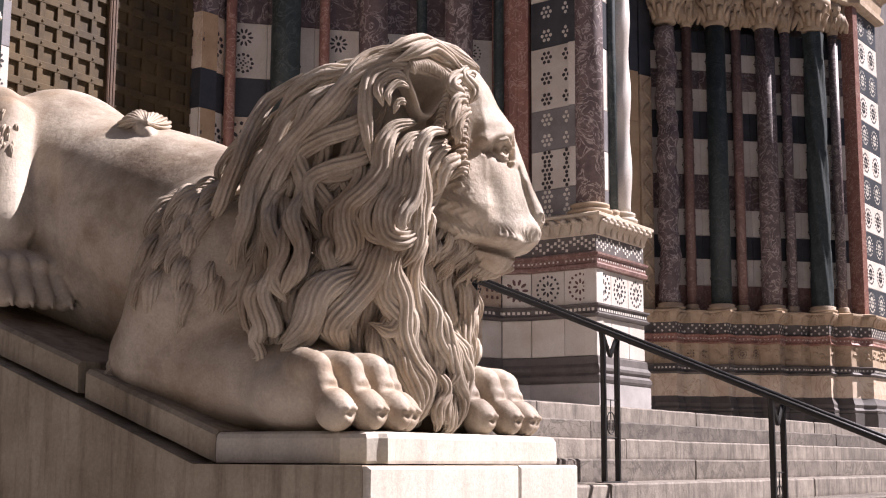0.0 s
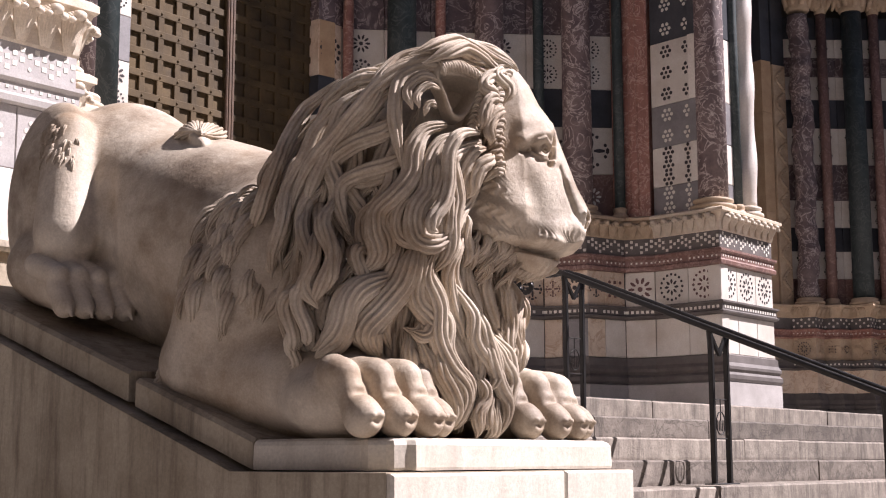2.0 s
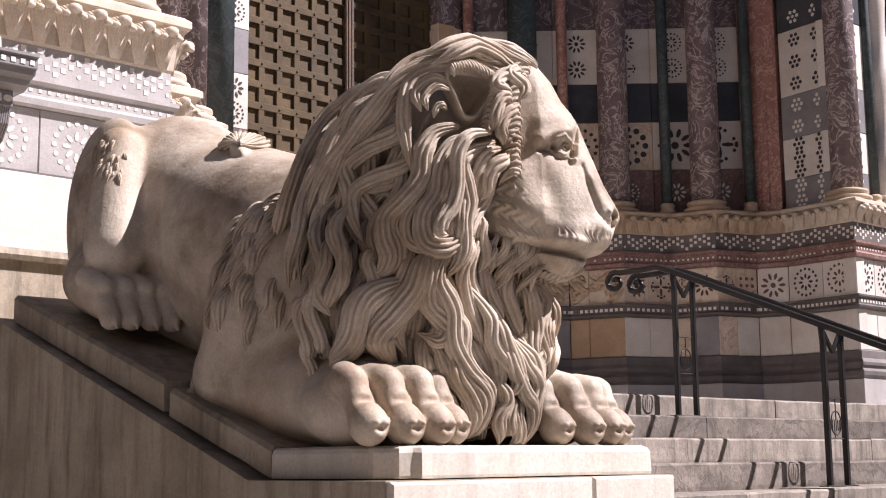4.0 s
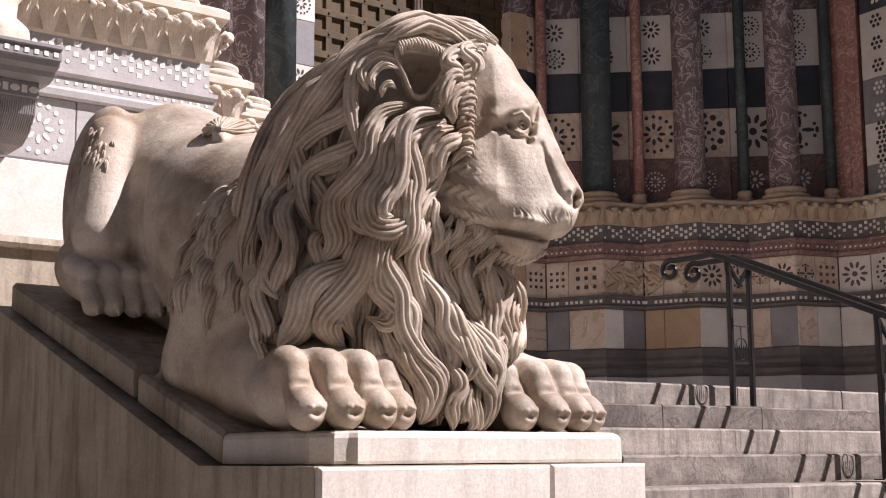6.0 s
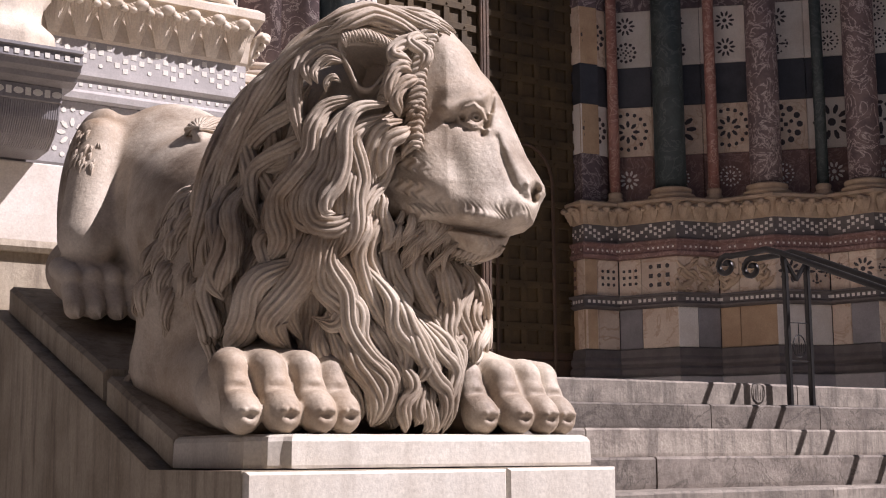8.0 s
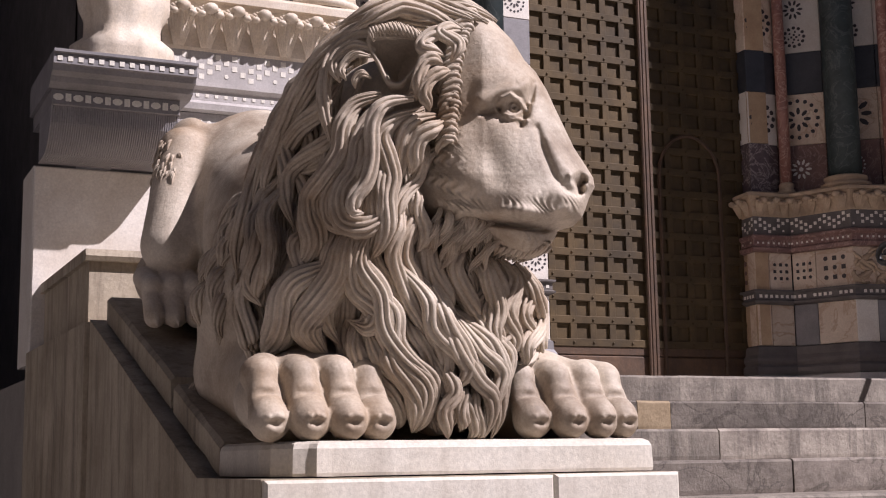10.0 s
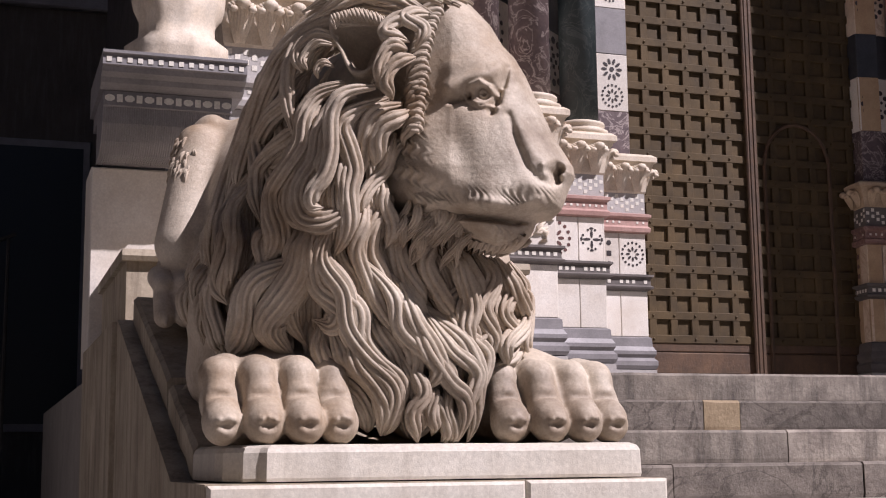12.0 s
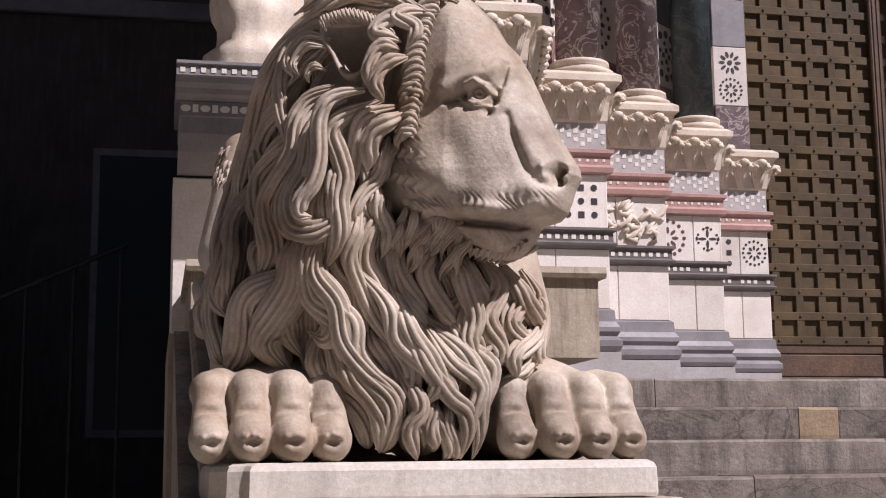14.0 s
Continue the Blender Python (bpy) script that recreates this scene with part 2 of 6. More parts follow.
stairs = tagged(empty("staircase", pose(0, TOP_Y, 0)), "wide flight of worn grey stone church steps", "stairs", "", "structure")
rnd = random.Random(4)
for k in range(12):
    z1, y0 = LAND - RISER * k, -TREAD * k
    if z1 - RISER < -0.01:
        z0 = 0.0
    else:
        z0 = z1 - RISER
    x = 1.14
    while x < 24:
        w = rnd.uniform(0.9, 2.3)
        if x + w > 23.5:
            w = 24.2 - x
        if k == 1 and x < 2.95 < x + w:
            w = 2.95 - x
        m = M_STEP_DARK if k % 2 else M_STEP
        if k == 1 and abs(x - 2.95) < 0.01:
            w, m = 0.21, M_STEP_OCHRE
        b = Build()
        dy, dz = rnd.uniform(-0.006, 0.006), rnd.uniform(-0.004, 0.003)
        n = max(2, int(w / 0.16))
        prof = lambda u: (y0 + dy + 0.004 * noise.noise(Vector((u * 5, k, 1))), z1 + dz + 0.004 * noise.noise(Vector((u * 6, k, 7))))
        vs = []
        for i in range(n + 1):
            u = x + 0.0025 + (w - 0.005) * i / n
            yy, zz = prof(u)
            e = 0.012 + 0.006 * noise.noise(Vector((u * 9, k, 3)))
            vs += [(u, yy + 0.006, z0 - 0.02), (u, yy, z0 + 0.02), (u, yy, zz - e), (u, yy + e, zz), (u, y0 + TREAD + 0.05, zz), (u, y0 + TREAD + 0.05, z0 - 0.02)]
        fs = [(i * 6 + j, i * 6 + (j + 1) % 6, i * 6 + 6 + (j + 1) % 6, i * 6 + 6 + j) for i in range(n) for j in range(6)]
        fs += [(0, 1, 2, 3, 4, 5)[::-1], tuple(n * 6 + j for j in range(6))]
        b.add(vs, fs)
        part("step_block", b.mesh("step_block", m), stairs)
        x += w
b = Build()
b.box((0.03, TOP_Y + 0.32, 0.0), (24, 9.5, LAND - 0.004))
tagged(part("landing", b.mesh("landing", M_LANDING)), "stone landing before the church doors", "landing", "", "structure")

# ---- portal jambs: plan lines of the right side; the left side mirrors them ----
def deeper(pts, ex, ey):
    # the plan drawn out towards the door, the more the deeper a point lies
    out = []
    for x, y in pts:
        k = 1 + 0.029 * max(0.0, y - 4.45)
        out.append((ex + (x - ex) * k, ey + (y - ey) * k))
    return out


def into(pts):
    return deeper(pts, -1.05, -3.1)


def into_left(pts):
    return [(2 * AXIS - x, y) for x, y in deeper([(2 * AXIS - x, y) for x, y in pts], -0.4, -3.2)]


C = [(6.87, 6.92), (7.605, 6.433), (8.387, 5.912), (9.194, 5.374)]
D = [(7.27, 6.89), (8.08, 6.35), (8.97, 5.75), (9.72, 5.25)]
C, D = into(C), into(D)
PLAN = into([(6.87, 7.55)]) + [ C[0], D[0], C[1], D[1], C[2], D[2], C[3], D[3], *into([(9.90, 5.0), (10.0, 4.3), (11.2, 4.3), (11.2, 6.9)])]


C_LEFT = [(7.21, 6.92), (7.82, 6.43), (8.46, 5.91), (9.08, 5.37)]
D_LEFT = [(7.82, 6.92), (8.46, 6.43), (9.08, 5.91), (9.70, 5.37)]
C_LEFT, D_LEFT = into_left(C_LEFT), into_left(D_LEFT)
PLAN_LEFT = into_left([(7.21, 7.55)]) + [ C_LEFT[0], D_LEFT[0], C_LEFT[1], D_LEFT[1], C_LEFT[2], D_LEFT[2], C_LEFT[3], D_LEFT[3], *into_left([(9.76, 5.0), (9.92, 4.3), (11.2, 4.3), (11.2, 6.9)])]


def mirrored(pts):
    return [(2 * AXIS - x, y) for x, y in pts]


def offset_line(pts, d):
    """The open plan line moved outwards (towards its right-hand side) by d, corners mitred."""
    out = []
    for i, p in enumerate(pts):
        ns = []
        for a, c in ((i - 1, i), (i, i + 1)):
            if a >= 0 and c < len(pts):
                t = Vector((pts[c][0] - pts[a][0], pts[c][1] - pts[a][1])).normalized()
                ns.append(Vector((-t.y, t.x)) * -1)
        n = ns[0] if len(ns) == 1 else (ns[0] + ns[1]) / max(0.35, 1 + ns[0].dot(ns[1]))
        out.append((p[0] + n.x * d, p[1] + n.y * d))
    return out


def ribbon(b, plan, prof, back=0.5):
    """A moulding along a plan line; prof: rows of outward offset, z. Closed at the back."""
    rows = [offset_line(plan, o) for o, z in prof]
    n = len(plan)
    vs = [(x, y, prof[k][1]) for k, r in enumerate(rows) for x, y in r]
    fs = [(k * n + i, k * n + i + 1, (k + 1) * n + i + 1, (k + 1) * n + i) for k in range(len(prof) - 1) for i in range(n - 1)]
    inner = offset_line(plan, -0.12)
    m = len(vs)
    vs += [(x, y, prof[0][1]) for x, y in inner] + [(x, y, prof[-1][1]) for x, y in inner]
    k = (len(prof) - 1) * n
    fs += [(m + i, m + i + 1, i + 1, i) for i in range(n - 1)] + [(k + i, k + i + 1, m + n + i + 1, m + n + i) for i in range(n - 1)]
    b.add(vs, fs)


def disc(b, o, u, w, r, seg=8, lift=None, rx=None):
    """A flat little plate set on a face, centre o, in-plane axes u and w, raised by lift."""
    lift = lift if lift is not None else Vector((0, 0, 0))
    rx = rx or r
    ring = [o + u * (r * math.cos(2 * math.pi * i / seg + math.pi / seg)) + w * (rx * math.sin(2 * math.pi * i / seg + math.pi / seg)) for i in range(seg)]
    b.add([p + lift for p in ring] + ring, [tuple(range(seg))] + [(i, (i + 1) % seg, seg + (i + 1) % seg, seg + i) for i in range(seg)])


def rosette(b, o, u, w, n, r, kind):
    """Inlaid rosettes: rings of dots, petals, crosses."""
    if kind == 0:
        for i in range(12):
            a = 2 * math.pi * i / 12
            disc(b, o + r * 0.86 * (u * math.cos(a) + w * math.sin(a)), u, w, r * 0.155, 8, n)
        for i in range(4):
            a = math.pi / 2 * i
            disc(b, o + r * 0.22 * (u * math.cos(a) + w * math.sin(a)), u, w, r * 0.13, 4, n)
        for i in range(6):
            a = 2 * math.pi * i / 6 + 0.3
            disc(b, o + r * 0.5 * (u * math.cos(a) + w * math.sin(a)), u, w, r * 0.10, 6, n)
    elif kind == 1:
        for i in range(10):
            a = 2 * math.pi * i / 10
            d, e = u * math.cos(a) + w * math.sin(a), w * math.cos(a) - u * math.sin(a)
            disc(b, o + d * r * 0.66, d, e, r * 0.26, 6, n, r * 0.12)
        disc(b, o, u, w, r * 0.2, 8, n)
    elif kind == 2:
        for i in range(4):
            a = math.pi / 2 * i
            d, e = u * math.cos(a) + w * math.sin(a), w * math.cos(a) - u * math.sin(a)
            disc(b, o + d * r * 0.42, d, e, r * 0.34, 6, n, r * 0.11)
            disc(b, o + d * r * 0.86, d, e, r * 0.1, 6, n, r * 0.18)
        for i in range(8):
            a = math.pi / 4 * i + math.pi / 8
            disc(b, o + 0.8 * r * (u * math.cos(a) + w * math.sin(a)), u, w, r * 0.1, 6, n)
    elif kind == 3:
        for i in range(16):
            a = 2 * math.pi * i / 16
            disc(b, o + r * 0.88 * (u * math.cos(a) + w * math.sin(a)), u, w, r * 0.10, 6, n)
        for i in range(8):
            a = 2 * math.pi * i / 8
            d, e = u * math.cos(a) + w * math.sin(a), w * math.cos(a) - u * math.sin(a)
            disc(b, o + d * r * 0.4, d, e, r * 0.18, 6, n, r * 0.09)
    else:
        for i in range(-1, 2):
            for j in range(-1, 2):
                disc(b, o + u * (i * r * 0.6) + w * (j * r * 0.6), u, w, r * (0.2 if (i + j) % 2 else 0.15), 4 if (i + j) % 2 else 8, n)


class Face:
    """A vertical face from plan point p to q, with its outward normal."""

    def __init__(self, p, q, side=1):
        self.p, self.q = Vector((*p, 0)), Vector((*q, 0))
        self.l = (self.q - self.p).length
        self.u, self.w = (self.q - self.p).normalized(), Vector((0, 0, 1))
        self.n = Vector((self.u.y, -self.u.x, 0)) * side

    def at(self, s, z, out=0.0):
        return self.p + self.u * s + self.w * z + self.n * out


def face_block(f, s0, s1, z0, z1, out, depth, gap=0.002):
    """A stone set in a face, proud by out, edges softened."""
    b, c = Build(), 0.005
    s0, s1, z0, z1 = s0 + gap, s1 - gap, z0 + gap, z1 - gap
    fr = [(s0 + c, z0 + c), (s1 - c, z0 + c), (s1 - c, z1 - c), (s0 + c, z1 - c)]
    fu = [(s0, z0), (s1, z0), (s1, z1), (s0, z1)]
    vs = [f.at(s, z, out) for s, z in fr] + [f.at(s, z, out - c) for s, z in fu] + [f.at(s, z, out - depth) for s, z in fu]
    fs = [(0, 1, 2, 3), (11, 10, 9, 8)]
    for k in (0, 4):
        fs += [(k + i, k + 4 + i, k + 4 + (i + 1) % 4, k + (i + 1) % 4) for i in range(4)]
    b.add(vs, fs)
    return b


def inlays(f, s0, s1, z0, z1, out, kinds, mat, parent, r=None):
    b = Build()
    n = f.n * 0.003
    hh = (z1 - z0) / len(kinds)
    for i, kd in enumerate(kinds):
        rr = r or min((s1 - s0) * 0.44, hh * 0.44)
        rosette(b, f.at((s0 + s1) / 2, z0 + hh * (i + 0.5), out + 0.0005), f.u, f.w, n, rr, kd)
    part("inlay", b.mesh("inlay", mat), parent)


CORE = []


def jamb(name, mir, label, base_scale=1.0, lit_cap=False):
    """One splayed side of the great portal, with its base, wall courses, columns and corner pier."""
    side = -1 if mir else 1
    mm = mirrored if mir else (lambda p: list(p))
    root = tagged(empty(name, pose(0, 0, 0)), label, "portal jamb", "", "structure")
    plan, cs, ds = (PLAN_LEFT, C_LEFT, D_LEFT) if mir else (PLAN, C, D)
    rr = random.Random(11 if mir else 5)

    def rib(nm, prof, mat, parent=root, lab="", line=None):
        b = Build()
        ribbon(b, line or plan, prof)
        if mir:
            b.v = [(2 * AXIS - x, y, z) for x, y, z in b.v]
        return part(nm, b.mesh(nm, mat), parent, lab)

    rib("plinth", [(0.05, LAND - 0.02), (0.05, 2.26), (0.02, 2.27)], M_PALEGREY)
    # sunlight is put into the colours: left mouldings paler, the shaded right ones darker
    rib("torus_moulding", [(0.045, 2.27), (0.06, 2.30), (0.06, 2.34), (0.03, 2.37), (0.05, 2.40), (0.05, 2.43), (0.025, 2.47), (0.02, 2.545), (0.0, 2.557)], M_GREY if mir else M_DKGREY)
    rib("tessera_moulding", [(0.0, 2.965), (0.045, 2.985), (0.05, 3.0), (0.025, 3.015), (0.025, 3.075), (0.05, 3.09), (0.05, 3.108), (0.0, 3.112)], M_DKGREY)
    red = [(0.0, 3.485), (0.035, 3.495), (0.04, 3.53), (0.02, 3.55), (0.02, 3.61), (0.045, 3.63), (0.045, 3.655), (0.0, 3.668)]
    if mir:
        rib("red_moulding", red, M_ROSE, root, "", plan[:10])
        rib("grey_moulding", red, M_PALEGREY, root, "", plan[9:])
    else:
        rib("red_moulding", red, M_REDPANEL)
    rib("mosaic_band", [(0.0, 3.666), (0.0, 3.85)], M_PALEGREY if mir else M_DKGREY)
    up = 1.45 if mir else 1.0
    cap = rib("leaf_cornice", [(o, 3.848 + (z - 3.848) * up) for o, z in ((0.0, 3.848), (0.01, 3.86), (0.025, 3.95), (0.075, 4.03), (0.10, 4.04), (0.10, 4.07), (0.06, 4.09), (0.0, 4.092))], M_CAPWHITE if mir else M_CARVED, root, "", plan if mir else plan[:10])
    if not mir:
        rib("leaf_cornice", [(0.0, 3.848), (0.01, 3.86), (0.025, 3.95), (0.075, 4.03), (0.10, 4.04), (0.10, 4.07), (0.06, 4.09), (0.0, 4.092)], M_CAPWHITE, root, "", plan[9:])
    # facing stones, tesserae and leaves along each straight run
    runs = list(zip(plan[:-1], plan[1:]))[:-1]
    tb, zb, lb, rb, lw = Build(), Build(), Build(), Build(), Build()
    for i, (p, q) in enumerate(runs):
        if mir:
            p, q = mm([p])[0], mm([q])[0]
        f = Face(p, q, side)
        off = 0.0
        # plain course in two or three blocks
        cuts = [0, f.l] if f.l < 0.35 else [0, f.l * rr.uniform(0.35, 0.65), f.l]
        if f.l > 0.9:
            cuts = [0, f.l * 0.3, f.l * 0.66, f.l]
        for a, c in zip(cuts[:-1], cuts[1:]):
            mat = M_WHITE if mir or i > 7 else rr.choice([M_CREAM, M_WHITE, M_CREAM, M_GREY, M_OCHRE] if i > 0 else [M_OCHRE])
            part("facing_block", face_block(f, a, c, 2.557, 2.966, 0.0, 0.14).mesh("facing_block", mat), root)
        # panel course with inlay or relief
        for a, c in zip(cuts[:-1], cuts[1:]):
            mat = (M_PALEGREY if i == 10 else M_WHITE) if mir else (M_OCHRE if i == 0 else M_WHITE if i > 7 else M_CREAM)
            pb = part("inlaid_panel", face_block(f, a, c, 3.11, 3.486, -0.004, 0.14).mesh("inlaid_panel", mat), root)
            w = c - a
            if i in (3, 4) and not mir or (mir and i == 5):
                for _ in range(16):
                    s, z = rr.uniform(a + 0.05, c - 0.05), rr.uniform(3.16, 3.43)
                    rb.tube([f.at(s + 0.07 * math.cos(t * 0.9 + z * 40), z + 0.05 * math.sin(t * 1.1 + s * 30), 0.0) for t in range(5)], [0.008, 0.02, 0.026, 0.02, 0.008], 6)
            elif w > 0.16:
                k = rr.choice([4, 4, 1, 2, 3]) if w < 0.5 else rr.choice([1, 3])
                if i in (9, 10):
                    k = 3
                inlays(f, a, c, 3.12, 3.476, -0.004, [k], M_TESS if mir and i == 10 else M_INLAY if rr.random() < 0.6 else M_INLAY_RED, pb)
        # small squares on the two mouldings and the stepped mosaic band
        n = max(1, int(f.l / 0.055))
        for k in range(n):
            s = f.l * (k + 0.5) / n
            if rr.random() < 0.93:
                disc(tb, f.at(s, 3.045, 0.0255), f.u, f.w, 0.022, 4, f.n * 0.003)
            if rr.random() < 0.9:
                disc(tb, f.at(s, 3.58, 0.0205), f.u, f.w, 0.014, 4, f.n * 0.003)
        n = max(2, int(f.l / 0.048))
        for k in range(n):
            s, ph = f.l * (k + 0.5) / n, k % 6
            zig = abs(ph - 3)
            for dz in (0, 0.06):
                z = 3.70 + zig * 0.03 + dz
                if z < 3.835 and rr.random() < 0.94:
                    disc(zb, f.at(s, z, 0.0005), f.u, f.w, 0.022, 4, f.n * 0.002)
            if ph in (0,) and rr.random() < 0.8:
                disc(zb, f.at(s, 3.71, 0.0005), f.u, f.w, 0.013, 7, f.n * 0.003)
        # acanthus leaves: ribs that curl over under the ledge
        pitch = 0.16 if mir else 0.15
        n = max(1, int(round(f.l / pitch)))
        g = f.l / n / 0.15
        for k in range(n):
            s = f.l * (k + 0.5) / n
            for q_, h_, r_ in ((0.0, 4.0, 0.034), (-0.05, 3.975, 0.020), (0.05, 3.975, 0.020)):
                (lw if i > 8 and not mir else lb).blob(f.at(s + q_ * g, 3.848 + (h_ - 3.848) * up, 0.105 * up ** 0.6), (r_ * g * 1.25, r_ * 1.1, r_ * 0.95), 6, 8)
            for j in range(-4, 5):
                wd, dr = 0.0145 * j * g, abs(j)
                zq = lambda z: 3.848 + (z - 3.848) * up
                (lw if i > 8 and not mir else lb).tube([f.at(s + wd * 0.35, zq(3.858), 0.024), f.at(s + wd * 0.75, zq(3.92), 0.058 - dr * 0.006), f.at(s + wd * 1.1, zq(3.975), 0.088 - dr * 0.007), f.at(s + wd * 1.15, zq(4.018 - dr * 0.005), (0.100 - dr * 0.006) * up ** 0.6), f.at(s + wd * 0.9, zq(4.002 - dr * 0.005), (0.125 - dr * 0.007) * up ** 0.6), f.at(s + wd * 0.7, zq(3.985 - dr * 0.003), (0.118 - dr * 0.007) * up ** 0.6)], [0.009 * g, 0.0125 * g, 0.0135 * g, 0.014 * g, 0.012 * g, 0.005], 6)
    tagged(part("tessera_strip", tb.mesh("tessera_strip", M_TESS), root, "small white marble squares"), kind="stuff")
    tagged(part("zigzag_tesserae", zb.mesh("zigzag_tesserae", M_TESS), root, "white stepped mosaic squares"), kind="stuff")
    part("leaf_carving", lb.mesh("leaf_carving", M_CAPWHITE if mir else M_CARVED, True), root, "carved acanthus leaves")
    if lw.v:
        part("leaf_carving", lw.mesh("leaf_carving", M_CAPWHITE, True), root, "carved white acanthus leaves")
    part("relief", rb.mesh("relief", M_CAPWHITE if mir else M_CARVED, True), root, "worn carved relief")

    # wall courses over the base
    zs = [4.09, 4.63, 5.17, 5.61, 6.24, 6.72, 7.25, 7.8, 8.4, 9.0, 9.7, 10.5, 11.2, 12.0]
    deep = into_left if mir else into
    walls = [((6.93, 7.60), (6.93, 7.0)), ((6.93, 7.0), (7.27, 7.0)), ((7.27, 7.06), (8.10, 6.52)), ((8.10, 6.52), (8.98, 5.945)), ((8.98, 5.945), (9.80, 5.41)), ((9.97, 5.03), (10.06, 4.44)), ((10.06, 4.42), (11.15, 4.42))]
    for wi, (p, q) in enumerate(walls):
        if mir:
            p, q = [(x + 0.36 * max(0.0, (9.8 - x) / 2.87), y) for x, y in (p, q)]
        p, q = deep([p, q])
        if mir:
            p, q = mm([p])[0], mm([q])[0]
        f = Face(p, q, side)
        halves = [0, f.l] if wi in (0, 1, 5, 6) else [0, f.l * 0.5, f.l]
        for ci, (z0, z1) in enumerate(zip(zs[:-1], zs[1:])):
            white = ci in (1, 3, 6, 8, 10)
            if wi in (5, 6):
                zz = [4.09, 4.42, 4.86, 5.33, 6.05, 6.6, 7.2, 7.9, 8.6, 9.4, 10.2, 11.0, 11.5, 12.0]
                z0, z1 = zz[ci], zz[ci + 1]
                white = ci in (1, 3, 5, 7, 9)
                mat = M_WHITE if white else (M_GREY if ci in (0, 2) else M_BLACK)
            elif white:
                mat = (M_OCHRE if not mir else M_CREAM) if wi == 0 else (M_WHITE if mir else M_CREAM if rr.random() < 0.3 else M_WHITE)
            elif ci in (2, 5):
                mat = M_GREY if mir and ci == 5 else M_BLACK
                if mir and wi == 1:
                    mat = M_GREY
            elif ci == 0:
                mat = M_PURPLE if wi < 2 else M_REDPANEL
            else:
                mat = M_PURPLE
            for a, c in zip(halves[:-1], halves[1:]):
                blk = part("wall_block", face_block(f, a, c, z0, z1, rr.uniform(-0.003, 0.002), 0.22).mesh("wall_block", mat), root)
                if z0 > 6.9 or wi == 0:
                    continue
                if wi in (5, 6):
                    pb = Build()
                    rows = 3 if white else 2
                    for r_ in range(rows):
                        for c_ in range(2):
                            o = f.at(f.l * (0.3 + 0.4 * c_), z0 + (z1 - z0) * (r_ + 0.5) / rows, 0.003)
                            for i in range(6):
                                a_ = math.pi / 3 * i
                                disc(pb, o + 0.058 * (f.u * math.cos(a_) + f.w * math.sin(a_)), f.u, f.w, 0.022, 6, f.n * 0.003)
                            disc(pb, o, f.u, f.w, 0.02, 6, f.n * 0.003)
                    part("inlay", pb.mesh("inlay", M_INLAY if white else M_TESS), blk)
                elif white:
                    k = rr.choice([0, 3, 1, 2])
                    if wi == 1:
                        k = 0
                    ks = [k] if ci == 1 or wi == 1 else [k, rr.choice([k, 1, 3])]
                    if mir and wi == 1:
                        ks = [3, 1]
                    inlays(f, a, c, z0 + 0.02, z1 - 0.02, 0.002, ks, M_INLAY, blk, None if len(ks) == 1 else 0.115)
                elif ci == 0 and wi > 1:
                    inlays(f, a, c, z0 + 0.05, z1 - 0.02, 0.002, [rr.choice([3, 1, 3])], M_TESS, blk, 0.115)
    # red carved pilaster strip between wall and corner pier
    p, q = deep([(9.80, 5.40), (9.97, 5.05)])
    if mir:
        p, q = mm([p])[0], mm([q])[0]
    f = Face(p, q, side)
    strip = part("pilaster_strip", face_block(f, 0.0, f.l, 4.09, 12.0, 0.04, 0.25).mesh("pilaster_strip", M_RED), root, "red marble pilaster with beaded edge")
    bb = Build()
    for s in (0.04, 0.13, 0.22, 0.31):
        bb.tube([f.at(s, 4.2, 0.04), f.at(s, 11.9, 0.04)], 0.012, 6)
    for k in range(60):
        bb.blob(f.at(0.085, 4.25 + k * 0.05, 0.045), (0.014, 0.014, 0.014), 4, 6)
    part("beading", bb.mesh("beading", M_RED, True), strip)

    def column(x, y, r, mat, kind):
        if mir:
            x = 2 * AXIS - x
        col = tagged(empty("column", pose(x, y, 3.848 + 0.244 * up)), {"big": "stout round marble column standing on the carved portal base", "thin": "slender marble colonnette standing in the portal angle", "twist": "pale marble column with a wavy twisted shaft on the corner pier"}[kind], "column", "portal columns")
        b = Build()
        b.lathe([(r * 1.45, 0.0), (r * 1.5, 0.02), (r * 1.5, 0.04), (r * 1.25, 0.055), (r * 1.2, 0.07), (r * 1.32, 0.085), (r * 1.3, 0.11), (r * 1.02, 0.125)], 24)
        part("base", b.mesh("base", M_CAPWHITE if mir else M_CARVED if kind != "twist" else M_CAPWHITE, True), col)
        b = Build()
        if kind == "twist":
            b.lathe([(r * (1.0 + 0.18 * math.sin(k * 0.42)), 0.12 + k * 0.06) for k in range(130)], 20, (0, 0), lambda z: (0.028 * math.cos(z * 7), 0.028 * math.sin(z * 7)))
        else:
            b.lathe([(r, 0.12), (r * 0.985, 2.0), (r * 0.98, 4.0), (r * 0.96, 7.9)], 28 if r > 0.1 else 14)
        part("shaft", b.mesh("shaft", mat, True), col)
        return col

    bigs = [M_GREEN, M_SHAFT, M_SHAFT] if not mir else [M_GREEN, M_SHAFT, M_SHAFT]
    for (cx, cy), mat in zip(cs[1:], bigs):
        column(cx + 0.125, cy + 0.18, 0.163, mat, "big")
    thins = [M_RED, M_RED, M_GREEN, M_GREEN]
    for (dx, dy), mat in zip(ds, thins):
        column(dx + 0.035, dy + 0.06, 0.06, mat, "thin")
    column(10.19, 4.46, 0.165, M_SHAFT, "big")
